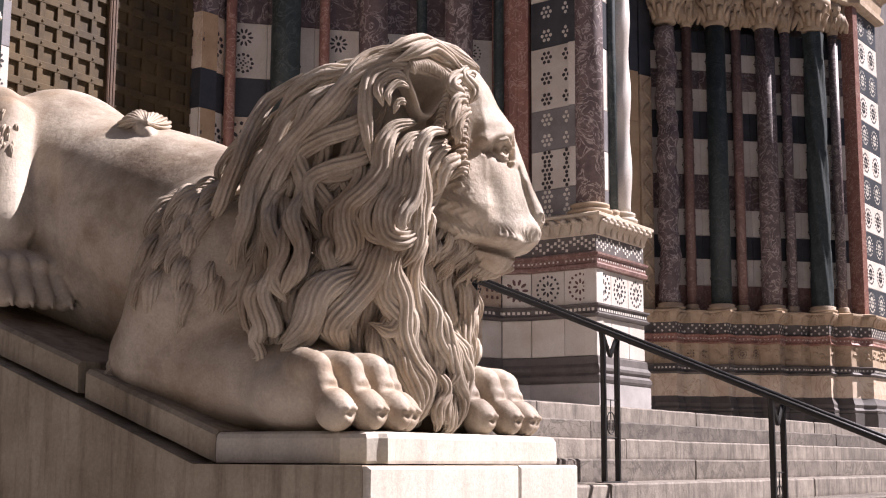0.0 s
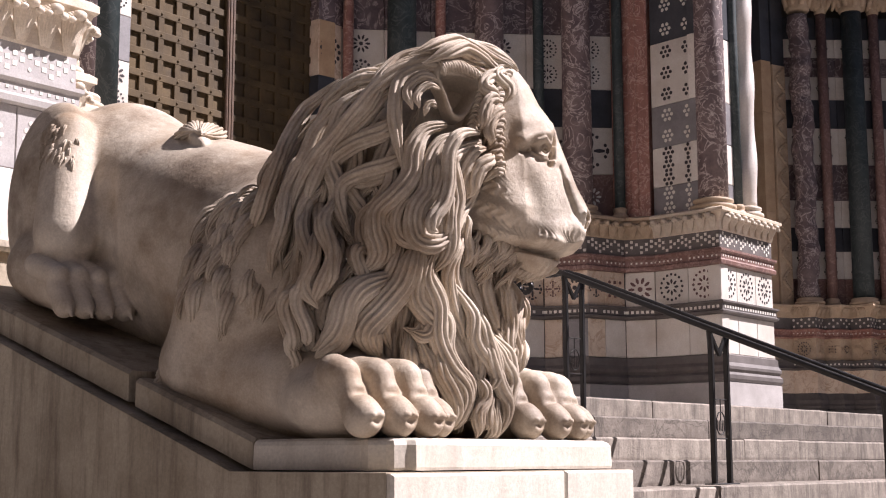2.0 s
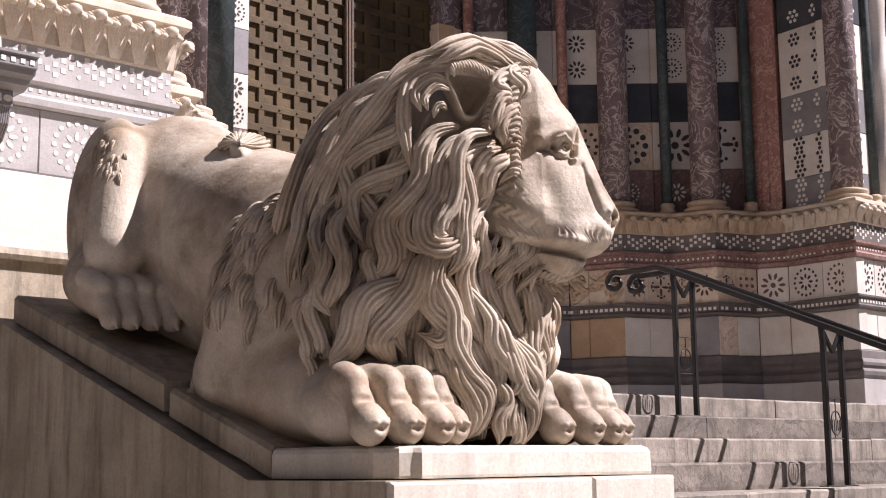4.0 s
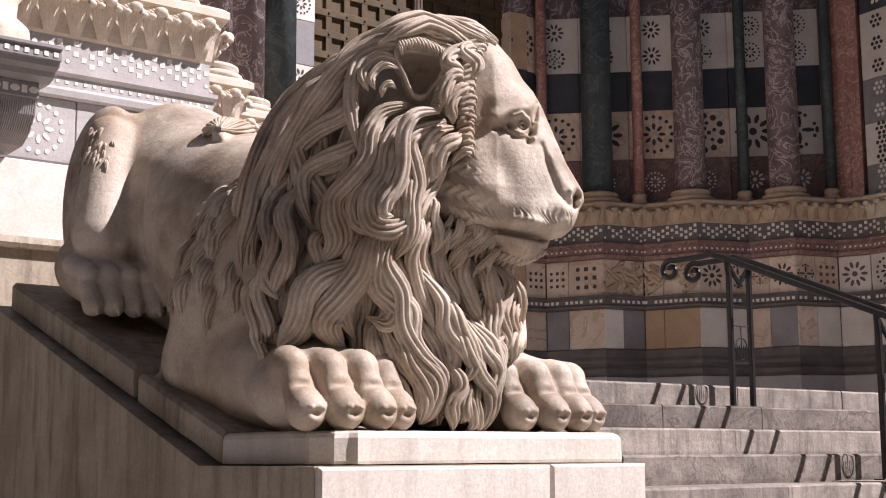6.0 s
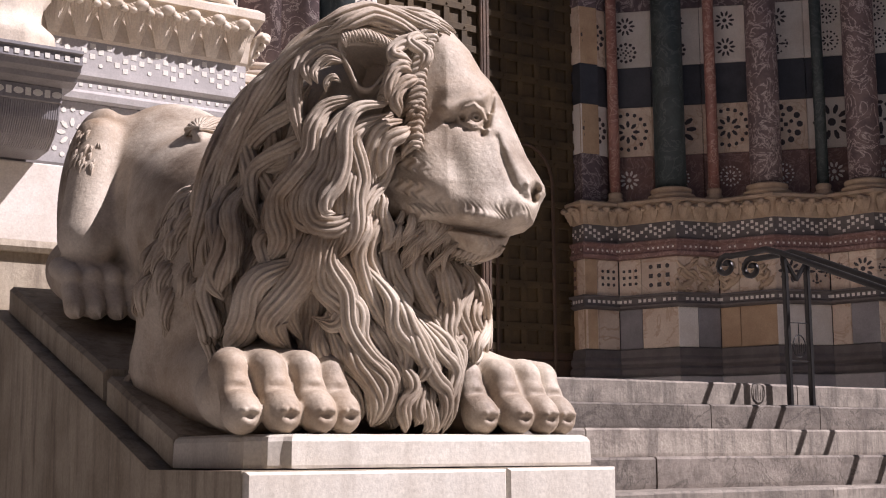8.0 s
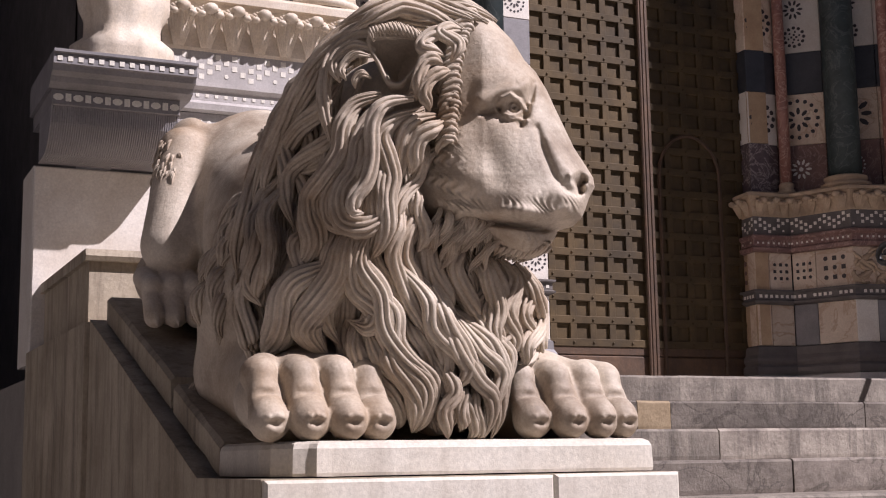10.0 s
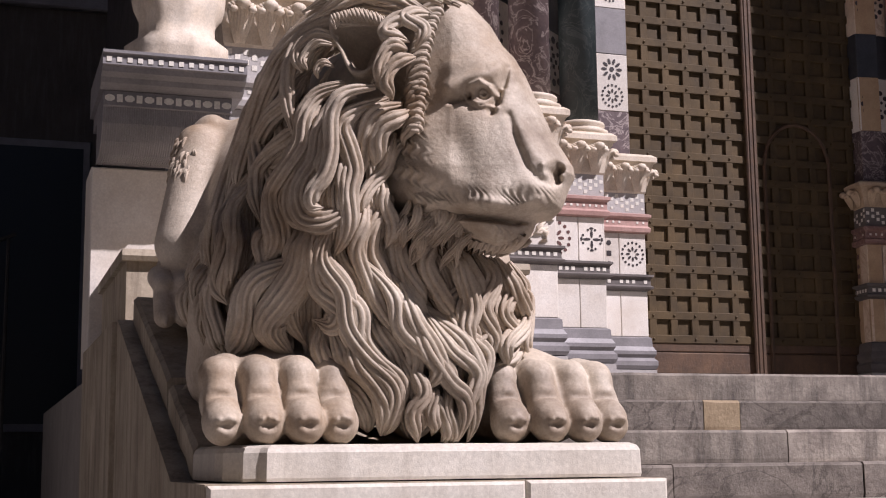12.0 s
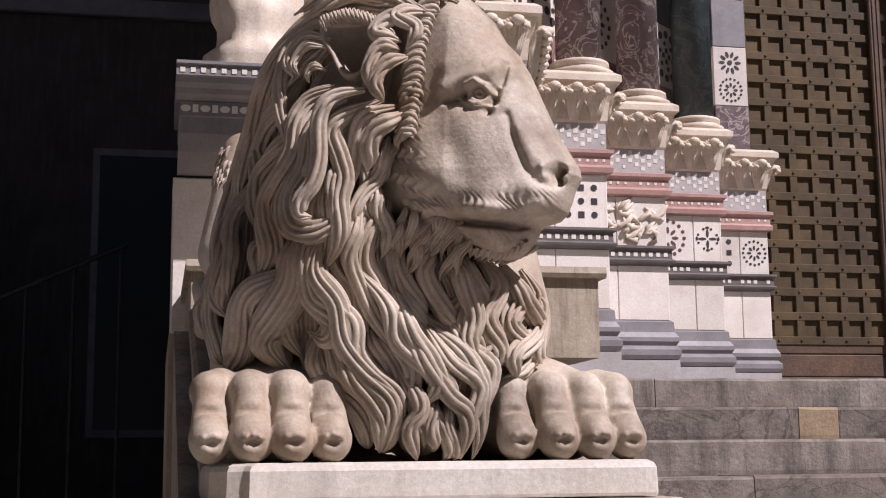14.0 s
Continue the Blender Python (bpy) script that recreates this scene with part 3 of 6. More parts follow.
    column(10.66, 4.42, 0.065, M_GREEN, "thin")
    column(10.86, 4.41, 0.125, M_TWIST, "twist")
    # solid core behind the facing
    b = Build()
    core = offset_line(plan[:-1], -0.11) + [(11.09, 8.15)]
    core = [(x, y) for x, y in core]
    if mir:
        core = mm(core)
    b.extrude(core, 0.0, 4.085, "z")
    cw = [(7.05, 7.6), (7.05, 7.18), (7.4, 7.18), (9.95, 5.55), (10.15, 5.1), (10.2, 4.58), (11.0, 4.58)]
    cw = deep(cw) + [(11.0, 8.15)]
    if mir:
        cw = mm([(x + 0.32 if x < 8 else x, y) for x, y in cw])
    b.extrude(cw, 4.0, 12.0, "z")
    part("masonry_core", b.mesh("masonry_core", M_DKGREY), root)
    return root


# ---- cathedral body above and around the portals ----
# unseen upper mass, its 26 m height chosen to shade the lane
b = Build()
b.extrude([(0.74, 4.6), (30, 4.6), (30, 9.5), (0.74, 9.5)], 12.0, 26.0, "z")
b.extrude([(0.9, 8.2), (30, 8.2), (30, 34), (0.9, 34)], 0.0, 26.0, "z")
b.extrude([(0.9, 7.3), (2.2, 7.3), (2.2, 8.3), (0.9, 8.3)], 0.0, 12.0, "z")
tagged(part("cathedral_wall", b.mesh("cathedral_wall", M_DKGREY)), "unseen upper masonry body of the striped cathedral front, raised to shade the lane", "church wall", "", "structure")
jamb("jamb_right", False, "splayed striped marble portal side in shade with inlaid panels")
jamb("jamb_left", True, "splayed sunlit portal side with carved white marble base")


# ---- great bronze-plated door ----
def church_door():
    door = tagged(empty("door_1", pose(6.37, 7.90, LAND)), "tall weathered bronze grid doors with timber foot boards, closed", "door", "", "structure")
    W, H = 1.32, 9.9
    for s in (-1, 1):
        x0, x1 = (-W, -0.03) if s < 0 else (0.03, W)
        leaf = part("leaf", None, door)
        leaf.name = "leaf"
        b = Build()
        b.box((x0, 0.0, 0.62), (x1, 0.06, H))
        part("backing", b.mesh("backing", M_BRONZE), leaf)
        # raised lattice with sunk squares and studs
        lat, stud = Build(), Build()
        nx, pitch = 6, (x1 - x0) / 6
        nz = int(5.2 / pitch)
        for i in range(nx + 1):
            x = x0 + pitch * i
            lat.box((x - 0.038, -0.028, 0.62), (x + 0.038, 0.004, 0.62 + pitch * nz), 0.006)
        for k in range(nz + 1):
            z = 0.62 + pitch * k
            lat.box((x0 - 0.0, -0.031, z - 0.038), (x1 + 0.0, 0.004, z + 0.038), 0.006)
            for i in range(nx + 1):
                stud.blob((x0 + pitch * i, -0.033, z), (0.013, 0.012, 0.013), 4, 6)
        part("lattice", lat.mesh("lattice", M_BRONZE), leaf, "raised bronze lattice strips")
        tagged(part("studs", stud.mesh("studs", M_BRONZE, True), leaf), kind="stuff")
        for k, (z0, z1) in enumerate(((0.08, 0.30), (0.304, 0.50), (0.504, 0.61))):
            b = Build()
            b.box((x0, -0.02 - 0.006 * (k == 0), z0), (x1, 0.06, z1), 0.01)
            part("foot_board", b.mesh("foot_board", M_WOOD), leaf)
        if s > 0:
            b = Build()
            arc = [(x0 + 0.10, 0.1), (x0 + 0.10, 2.3)] + [(x0 + 0.46 - 0.36 * math.cos(math.pi * i / 12), 2.3 + 0.42 * math.sin(math.pi * i / 12)) for i in range(1, 12)] + [(x0 + 0.82, 2.3), (x0 + 0.82, 0.1)]
            b.tube([(x, -0.03, z) for x, z in arc], 0.02, 6)
            part("wicket_frame", b.mesh("wicket_frame", M_WOOD), leaf, "arched wicket door edge")
    b = Build()
    b.box((-0.05, -0.07, 0.05), (0.0, 0.05, H), 0.012)
    b.box((0.003, -0.055, 0.05), (0.05, 0.05, H), 0.012)
    b.tube([(-0.06, -0.05, 0.05), (-0.06, -0.05, H)], 0.018, 8)
    part("meeting_stile", b.mesh("meeting_stile", M_WOOD), door, "worn timber meeting stile")
    b = Build()
    b.box((-W - 0.12, -0.14, 0.0), (W + 0.12, 0.1, 0.075), 0.01)
    part("threshold", b.mesh("threshold", M_STEP), door, "worn stone threshold")


church_door()


# ---- unseen plain house fronts behind and beside the view, added to block sky light ----
def unseen_house_front(x, y, w, h, turn, storeys):
    hs = tagged(empty("house", pose(x, y, 0, 0, 0, turn)), "unseen plain plastered house front added to block sky light", "house", "houses round the square", "structure")
    b = Build()
    b.box((-w / 2, 0, 0), (w / 2, 8, h), 0.05)
    part("wall", b.mesh("wall", M_PLASTER), hs)
    for k in range(storeys):
        for i in range(int(w / 3.2)):
            xx, zz = -w / 2 + 2 + i * 3.2, 1.4 + k * 3.6
            b = Build()
            b.box((xx - 0.5, -0.02, zz), (xx + 0.5, 0.05, zz + 1.8), 0.01)
            win = part("window", b.mesh("window", M_GLASS), hs)
            b = Build()
            b.box((xx - 0.62, -0.10, zz - 0.12), (xx + 0.62, 0.05, zz - 0.002), 0.01)
            part("sill", b.mesh("sill", M_GREY), win)


unseen_house_front(4, -26, 70, 13, 180, 3)
unseen_house_front(-19, -4, 46, 17, 90, 4)
unseen_house_front(44, -8, 40, 13, -90, 3)


# ---- lion's plinth, sloping parapet and wall block behind ----
pl = tagged(empty("lion_plinth", pose(0, 0, 0)), "stepped white marble plinth with a sloping parapet under the lion", "plinth", "", "structure")
b = Build()
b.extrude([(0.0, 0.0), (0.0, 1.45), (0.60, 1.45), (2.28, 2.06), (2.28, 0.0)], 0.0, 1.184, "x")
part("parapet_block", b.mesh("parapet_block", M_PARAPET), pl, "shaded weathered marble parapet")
b = Build()
b.box((0.003, -0.02, 0.0), (0.79, 0.0, 1.447), 0.008)
part("front_slab", b.mesh("front_slab", M_PLINTH), pl)
b = Build()
b.box((0.794, -0.02, 0.0), (1.182, 0.0, 1.449), 0.008)
part("front_slab", b.mesh("front_slab", M_PLINTH), pl)
# upper slab: the front piece has a broken corner and worn edges
b = Build()
edge = [(0.055, 0.56), (0.055, 0.20), (0.068, 0.15), (0.062, 0.12), (0.095, 0.085), (0.10, 0.06), (0.135, 0.045), (0.15, 0.025)] + [(0.15 + 0.0415 * i, 0.03 + 0.0012 * noise.noise(Vector((i * 0.9, 3, 1)))) for i in range(1, 24)] + [(1.130, 0.035), (1.145, 0.06), (1.145, 0.56)]
n = len(edge)
loops = []
for k, (z, ins) in enumerate(((1.454, 0.0), (1.462, -0.002), (1.522, 0.0), (1.534, 0.006), (1.541, 0.020))):
    loops += [(0.6 + (x - 0.6) * (1 - ins * 1.6), y + ins * (1 if y < 0.5 else 0), z + 0.0015 * noise.noise(Vector((i * 0.7, k, 5)))) for i, (x, y) in enumerate(edge)]
b.add(loops, [(k * n + i, k * n + (i + 1) % n, k * n + n + (i + 1) % n, k * n + n + i) for k in range(4) for i in range(n)] + [tuple(range(n))[::-1], tuple(range(4 * n, 5 * n))])
part("top_slab", b.mesh("top_slab", M_PLINTH), pl, "worn marble slab with a broken corner")
for y0, z0, y1, z1, t in ((0.563, 1.455, 1.11, 1.650, 0.090), (1.145, 1.665, 2.22, 2.045, 0.10)):
    b = Build()
    ys = [y0 + (y1 - y0) * i / 10 for i in range(11)]
    wob = lambda y, k: 0.005 * noise.noise(Vector((y * 9, k, 2)))
    for i in range(10):
        a, c = ys[i], ys[i + 1]
        za, zc = z0 + (z1 - z0) * i / 10, z0 + (z1 - z0) * (i + 1) / 10
        q = lambda y, z: [(0.055 + wob(y, 1), y, z), (0.055 + wob(y, 2), y, z + t - 0.014), (0.069 + wob(y, 3), y, z + t), (1.131, y, z + t), (1.145, y, z + t - 0.014), (1.145, y, z)]
        b.add(q(a, za) + q(c, zc), [(k, (k + 1) % 6, 6 + (k + 1) % 6, 6 + k) for k in range(6)] + ([(5, 4, 3, 2, 1, 0)] if i == 0 else []) + ([(6, 7, 8, 9, 10, 11)] if i == 9 else []))
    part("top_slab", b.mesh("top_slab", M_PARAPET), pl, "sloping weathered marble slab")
b = Build()
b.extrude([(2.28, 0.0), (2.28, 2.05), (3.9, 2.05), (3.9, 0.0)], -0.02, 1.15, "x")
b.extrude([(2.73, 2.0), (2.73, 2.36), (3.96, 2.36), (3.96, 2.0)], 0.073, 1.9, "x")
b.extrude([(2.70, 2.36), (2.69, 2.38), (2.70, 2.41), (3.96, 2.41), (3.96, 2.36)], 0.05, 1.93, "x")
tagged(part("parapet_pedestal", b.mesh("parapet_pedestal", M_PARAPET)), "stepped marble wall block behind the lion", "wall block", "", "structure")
b = Build()
b.box((0.0, 3.96, 2.0), (1.96, 4.36, 3.03), 0.008)
tagged(part("white_pedestal", b.mesh("white_pedestal", M_WHITE)), "smooth white marble pedestal face under the corbel", "pedestal", "", "structure")

# ---- corbel with fluted front, mosaic frieze and cornice ----
co = tagged(empty("corbel", pose(0, 0, 0)), "fluted grey marble corbel with a mosaic frieze and cornice", "corbel", "", "structure")
X0, X1 = 0.02, 0.66
b = Build()
n = 56
prof = [(3.96, 3.04), (3.75, 3.05), (3.66, 3.10), (3.60, 3.18), (3.58, 3.26)]
for i in range(n):
    x0, x1 = X0 + (X1 - X0) * i / n, X0 + (X1 - X0) * (i + 0.72) / n
    b.extrude(prof + [(3.96, 3.26)], x0, x1, "x")
part("flutes", b.mesh("flutes", M_GREY), co, "fine upright fluting")
b = Build()
b.extrude([(y + 0.012, z + 0.008) for y, z in prof] + [(3.96, 3.26)], X0 + 0.004, X1 - 0.004, "x")
b.box((X0, 3.565, 3.26), (X1, 4.2, 3.34), 0.004)
b.extrude([(3.56, 3.34), (3.50, 3.36), (3.49, 3.385), (3.44, 3.40), (3.43, 3.425), (3.415, 3.43), (3.415, 3.48), (3.40, 3.485), (3.40, 3.50), (4.2, 3.50), (4.2, 3.34)], X0 - 0.02, X1 + 0.05, "x")
part("corbel_body", b.mesh("corbel_body", M_GREY), co)
b = Build()
for i in range(13):
    f = Face((X0, 3.565), (X1, 3.565))
    disc(b, f.at(0.03 + i * 0.0485, 3.30, 0.001), f.u, f.w, 0.02 if i % 2 else 0.026, 4 if i % 2 else 8, f.n * 0.003, 0.028 if i % 2 else 0.018)
f = Face((X0 - 0.02, 3.415), (X1 + 0.05, 3.415))
for i in range(14):
    disc(b, f.at(0.03 + i * 0.05, 3.455, 0.001), f.u, f.w, 0.017, 4, f.n * 0.003)
part("mosaic", b.mesh("mosaic", M_TESS), co, "white mosaic squares and ovals")
b = Build()
seg, rows = 36, 40
vs, fs = [], []
for k in range(rows):
    z = 3.50 + 1.9 * k / (rows - 1)
    for i in range(seg):
        a = 2 * math.pi * i / seg
        ca, sa = math.cos(a), math.sin(a)
        r = 0.20 + 0.035 * (k < 4) - 0.02 * (4 <= k < 7) + 0.05 * noise.noise(Vector((ca * 1.6, sa * 1.6, z * 2.2))) + 0.022 * noise.noise(Vector((ca * 5, sa * 5, z * 6))) + 0.012 * math.sin(7 * a + z * 3)
        vs.append((0.40 + r * ca * 1.15, 3.82 + r * sa * 1.1, z))
    if k:
        fs += [((k - 1) * seg + i, (k - 1) * seg + (i + 1) % seg, k * seg + (i + 1) % seg, k * seg + i) for i in range(seg)]
fs += [tuple(range(seg))[::-1], tuple(range((rows - 1) * seg, rows * seg))]
b.add(vs, fs)
tagged(part("broken_carving", b.mesh("broken_carving", M_CAPWHITE, True)), "worn tan stump of a broken carving standing on the corbel", "carving")

# ---- handrail on the stairs ----
hr = tagged(empty("handrail", pose(5.5, 0, 0)), "double black iron stair handrail with scrolled ends", "handrail")
RX = 0.125
line = lambda y: 2.80 + (y - 3.11) * 0.405
for s in (-1, 1):
    b = Build()
    pts = [(s * RX, y, line(y)) for y in (-1.4, 0.8, 1.96, 3.11)]
    pts += [(s * RX, 3.25, line(3.25) - 0.01), (s * RX, 3.36, 2.84), (s * RX, 3.58, 2.84)]
    pts += [(s * RX, 3.62 + 0.09 * math.sin(a) * (1 - a / 9), 2.775 + 0.075 * math.cos(a) * (1 - a / 9)) for a in [i * 0.5 for i in range(16)]]
    b.tube(pts, 0.021, 8)
    part("rail", b.mesh("rail", M_IRON, True), hr, "round iron rail ending in a scroll")
for y, base in ((3.11, LAND - RISER), (1.96, LAND - 4 * RISER), (0.80, LAND - 7 * RISER)):
    for s in (-1, 1):
        b = Build()
        b.box((s * 0.105 - 0.016, y - 0.016, base), (s * 0.105 + 0.016, y + 0.016, line(y) - 0.10), 0.004)
        part("post", b.mesh("post", M_IRON), hr)
        b = Build()
        b.tube([(s * 0.105, y, line(y) - 0.13), (s * RX, y, line(y) - 0.0)], 0.02, 6)
        b.tube([(s * 0.12, y, line(y) - 0.02), (0.0, y, line(y) - 0.17)], 0.016, 6)
        part("bracket", b.mesh("bracket", M_IRON), hr)
    b = Build()
    b.box((-0.18, y - 0.035, base), (0.18, y + 0.035, base + 0.01), 0.003)
    part("foot_plate", b.mesh("foot_plate", M_IRON), hr)
    b = Build()
    zc = base + 0.40
    b.tube([(0.06 * math.cos(a), y, zc + 0.075 * math.sin(a)) for a in [i * math.pi / 8 for i in range(17)]], 0.0045, 5)
    for i in range(-2, 3):
        b.tube([(i * 0.021, y, zc - 0.05), (i * 0.021, y, zc + 0.02)], 0.003, 5)
    b.tube([(0, y, zc + 0.02), (0, y, zc + 0.16)], 0.004, 5)
    for z in (zc - 0.10, zc + 0.155):
        b.tube([(-0.10, y, z), (0.10, y, z)], 0.004, 5)
    part("ornament", b.mesh("ornament", M_IRON), hr, "small wrought oval ornament")


# ---- smaller portal further along the front ----
def side_portal():
    root = tagged(empty("side_portal", pose(0, 0, 0)), "shaded side portal of striped marble with clustered columns and carved capitals", "portal", "", "structure")
    rr = random.Random(21)
    P, Q = Vector((17.15, 6.81)), Vector((19.47, 4.26))
    n = 8
    zz = lambda z: LAND + (z - LAND) * 0.885
    # zigzag base: a pedestal under every second shaft
    d = (Q - P) / n
    nrm = Vector((d.y, -d.x)).normalized()
    plan = [(16.6, 7.0), (17.05, 6.82)]
    for i in range(n):
        a, c = P + d * (i + 0.5), P + d * (i + 1)
        a2 = a + nrm * (0.30 if i % 2 == 0 else 0.16)
        c2 = c + nrm * 0.03
        plan += [tuple(a2), tuple(c2)]
    plan += [(19.6, 4.08), (20.9, 4.05), (20.9, 4.8)]
    for nm, prof, mat in (
        ("plinth", [(0.06, LAND - 0.02), (0.06, 2.22), (0.03, 2.23)], M_DKGREY),
        ("torus_moulding", [(0.05, 2.23), (0.065, 2.27), (0.04, 2.31), (0.05, 2.36), (0.02, 2.42), (0.0, 2.47)], M_DKGREY),
        ("plain_course", [(0.0, 2.47), (0.0, 2.83)], M_CREAM),
        ("tessera_moulding", [(0.0, 2.82), (0.05, 2.85), (0.02, 2.88), (0.02, 2.95), (0.05, 2.97), (0.0, 2.98)], M_DKGREY),
        ("relief_course", [(0.0, 2.975), (0.0, 3.32)], M_CARVED),
        ("red_moulding", [(0.0, 3.31), (0.04, 3.33), (0.02, 3.36), (0.02, 3.42), (0.045, 3.45), (0.0, 3.465)], M_RED),
        ("mosaic_band", [(0.0, 3.46), (0.0, 3.64)], M_DKGREY),
        ("leaf_cornice", [(0.0, 3.635), (0.03, 3.72), (0.08, 3.79), (0.10, 3.80), (0.10, 3.83), (0.0, 3.85)], M_CARVED),
    ):
        b = Build()
        ribbon(b, plan, prof)
        part(nm, b.mesh(nm, mat), root)
    tb, lb, rb, ib = Build(), Build(), Build(), Build()
    for p, q in list(zip(plan[:-1], plan[1:]))[1:-1]:
        f = Face(p, q)
        k = max(1, int(f.l / 0.06))
        for i in range(k):
            s = f.l * (i + 0.5) / k
            disc(tb, f.at(s, 2.915, 0.021), f.u, f.w, 0.02, 4, f.n * 0.003)
            disc(tb, f.at(s, 3.39, 0.021), f.u, f.w, 0.013, 4, f.n * 0.003)
            for j in range(3):
                if (i + j) % 2 == 0 and rr.random() < 0.9:
                    disc(tb, f.at(s, 3.50 + j * 0.05, 0.001), f.u, f.w, 0.02, 4 if j % 2 else 7, f.n * 0.003)
        for i in range(max(1, int(f.l / 0.16))):
            s = min(f.l - 0.03, 0.08 + i * 0.16)
            for j in range(-2, 3):
                lb.tube([f.at(s + 0.02 * j, 3.65, 0.02), f.at(s + 0.026 * j, 3.74, 0.05), f.at(s + 0.028 * j, 3.785, 0.10)], [0.012, 0.014, 0.008], 5)
        for _ in range(max(3, int(f.l / 0.05))):
            s, z = rr.uniform(0.04, max(0.05, f.l - 0.04)), rr.uniform(3.03, 3.27)
            rb.tube([f.at(s + 0.05 * math.cos(t), z + 0.05 * math.sin(t), 0.004) for t in range(4)], [0.006, 0.016, 0.016, 0.006], 5)
        inl = min(f.l * 0.3, 0.12)
        if rr.random() < 0.35:
            rosette(ib, f.at(f.l / 2, 3.15, 0.012), f.u, f.w, f.n * 0.003, inl, rr.choice([1, 3, 4]))
    tagged(part("tesserae", tb.mesh("tesserae", M_TESS), root), kind="stuff")
    part("leaf_carving", lb.mesh("leaf_carving", M_CARVED, True), root)
    part("relief", rb.mesh("relief", M_CARVED, True), root)
    part("inlay", ib.mesh("inlay", M_INLAY), root)
    # striped wall with inlaid panels
    zs = [3.85, 4.28, 4.72, 5.10, 5.54, 6.12, 6.72, 7.19, 7.57, 7.89, 8.20, 8.57]
    mats = [M_REDPANEL, M_WHITE, M_BLACK, M_WHITE, M_PURPLE, M_WHITE, M_BLACK, M_WHITE, M_PURPLE, M_WHITE, M_BLACK]
    back = -nrm * 0.13
    for i in range(n):
        f = Face(tuple(P + back + d * i), tuple(P + back + d * (i + 1)))
        for z0, z1, mat in zip(zs[:-1], zs[1:], mats):
            blk = part("wall_block", face_block(f, 0, f.l, z0, z1, rr.uniform(-0.003, 0.003), 0.25).mesh("wall_block", mat), root)
            if mat is M_WHITE:
                b = Build()
                for k in range(2 if z1 - z0 > 0.4 else 1):
                    rosette(b, f.at(f.l * 0.5, z0 + (z1 - z0) * ((k + 0.5) / (2 if z1 - z0 > 0.4 else 1)), 0.004), f.u, f.w, f.n * 0.003, 0.115, rr.choice([1, 2, 3, 2]))
                part("inlay", b.mesh("inlay", M_INLAY), blk)
    # tan pilaster with a carved vine strip beside the columns
    f = Face((16.70, 7.02), (17.17, 6.86))
    for z0, z1, mat in ((3.85, 5.3, M_OCHRE), (5.3, 6.9, M_OCHRE), (6.9, 7.75, M_OCHRE), (7.75, 9.2, M_BLACK)):
        part("pilaster_block", face_block(f, 0, f.l - 0.28, z0, z1, 0.02, 0.4).mesh("pilaster_block", mat), root)
    part("pilaster_block", face_block(f, f.l - 0.27, f.l, 3.85, 7.7, 0.05, 0.4).mesh("pilaster_block", M_CARVED), root)
    part("pilaster_block", face_block(f, f.l - 0.27, f.l, 7.7, 9.2, 0.04, 0.4).mesh("pilaster_block", M_BLACK), root)
    b = Build()
    for k in range(64):
        z = 3.95 + k * 0.058
        b.tube([f.at(f.l - 0.135 + 0.08 * math.sin(k * 0.9 + t * 0.5), z + t * 0.02, 0.058) for t in range(4)], [0.02, 0.028, 0.028, 0.015], 5)
    part("vine_carving", b.mesh("vine_carving", M_CARVED, True), root, "carved stone vine strip")
    # end pier with a red strip and banded rosettes
    f = Face((19.52, 4.18), (19.72, 4.16))
    part("pilaster_strip", face_block(f, 0, f.l, 3.85, 9.2, 0.03, 0.3).mesh("pilaster_strip", M_RED), root)
    f = Face((19.72, 4.18), (20.85, 4.14))
    for i, (z0, z1) in enumerate(zip([3.85 + 0.48 * k for k in range(11)], [3.85 + 0.48 * (k + 1) for k in range(11)])):
        blk = part("wall_block", face_block(f, 0, f.l, z0, z1, 0.0, 0.3).mesh("wall_block", M_WHITE if i % 2 else M_BLACK), root)
        b = Build()
        for s in (0.30, 0.82):
            rosette(b, f.at(s, (z0 + z1) / 2, 0.003), f.u, f.w, f.n * 0.003, 0.18, 3)
            rosette(b, f.at(s, (z0 + z1) / 2, 0.003), f.u, f.w, f.n * 0.003, 0.11, 1)
        part("inlay", b.mesh("inlay", M_INLAY if i % 2 else M_TESS), blk)
    b = Build()
    b.extrude([(16.8, 7.3), (17.4, 7.15), (19.75, 4.6), (20.8, 4.45), (20.8, 8.3), (16.8, 8.3)], 0.0, 9.6, "z")
    b.extrude([(11.2, 7.4), (16.9, 7.4), (16.9, 8.3), (11.2, 8.3)], 0.0, 12.0, "z")
    b.extrude([(20.8, 4.5), (30.0, 4.5), (30.0, 8.3), (20.8, 8.3)], 0.0, 12.0, "z")
    b.extrude([(16.8, 6.0), (19.6, 4.3), (21.0, 4.3), (21.0, 8.3), (16.8, 8.3)], 9.6, 12.0, "z")
    part("masonry_core", b.mesh("masonry_core", M_DKGREY), root)
    # shafts
    sh = [M_SHAFT, M_REDPANEL, M_GREEN, M_REDPANEL, M_SHAFT, M_PURPLE, M_GREEN, M_PURPLE]
    for i in range(n):
        r = 0.165 if i % 2 == 0 else 0.085
        c = P + d * (i + 0.5) + nrm * (0.10 if i % 2 == 0 else 0.0)
        if i % 2:
            c = P + d * (i + 0.42) + nrm * 0.0
        col = tagged(empty("column", pose(c.x, c.y, 3.85)), "dark marble column with a carved capital in the side portal", "column", "side portal columns")
        b = Build()
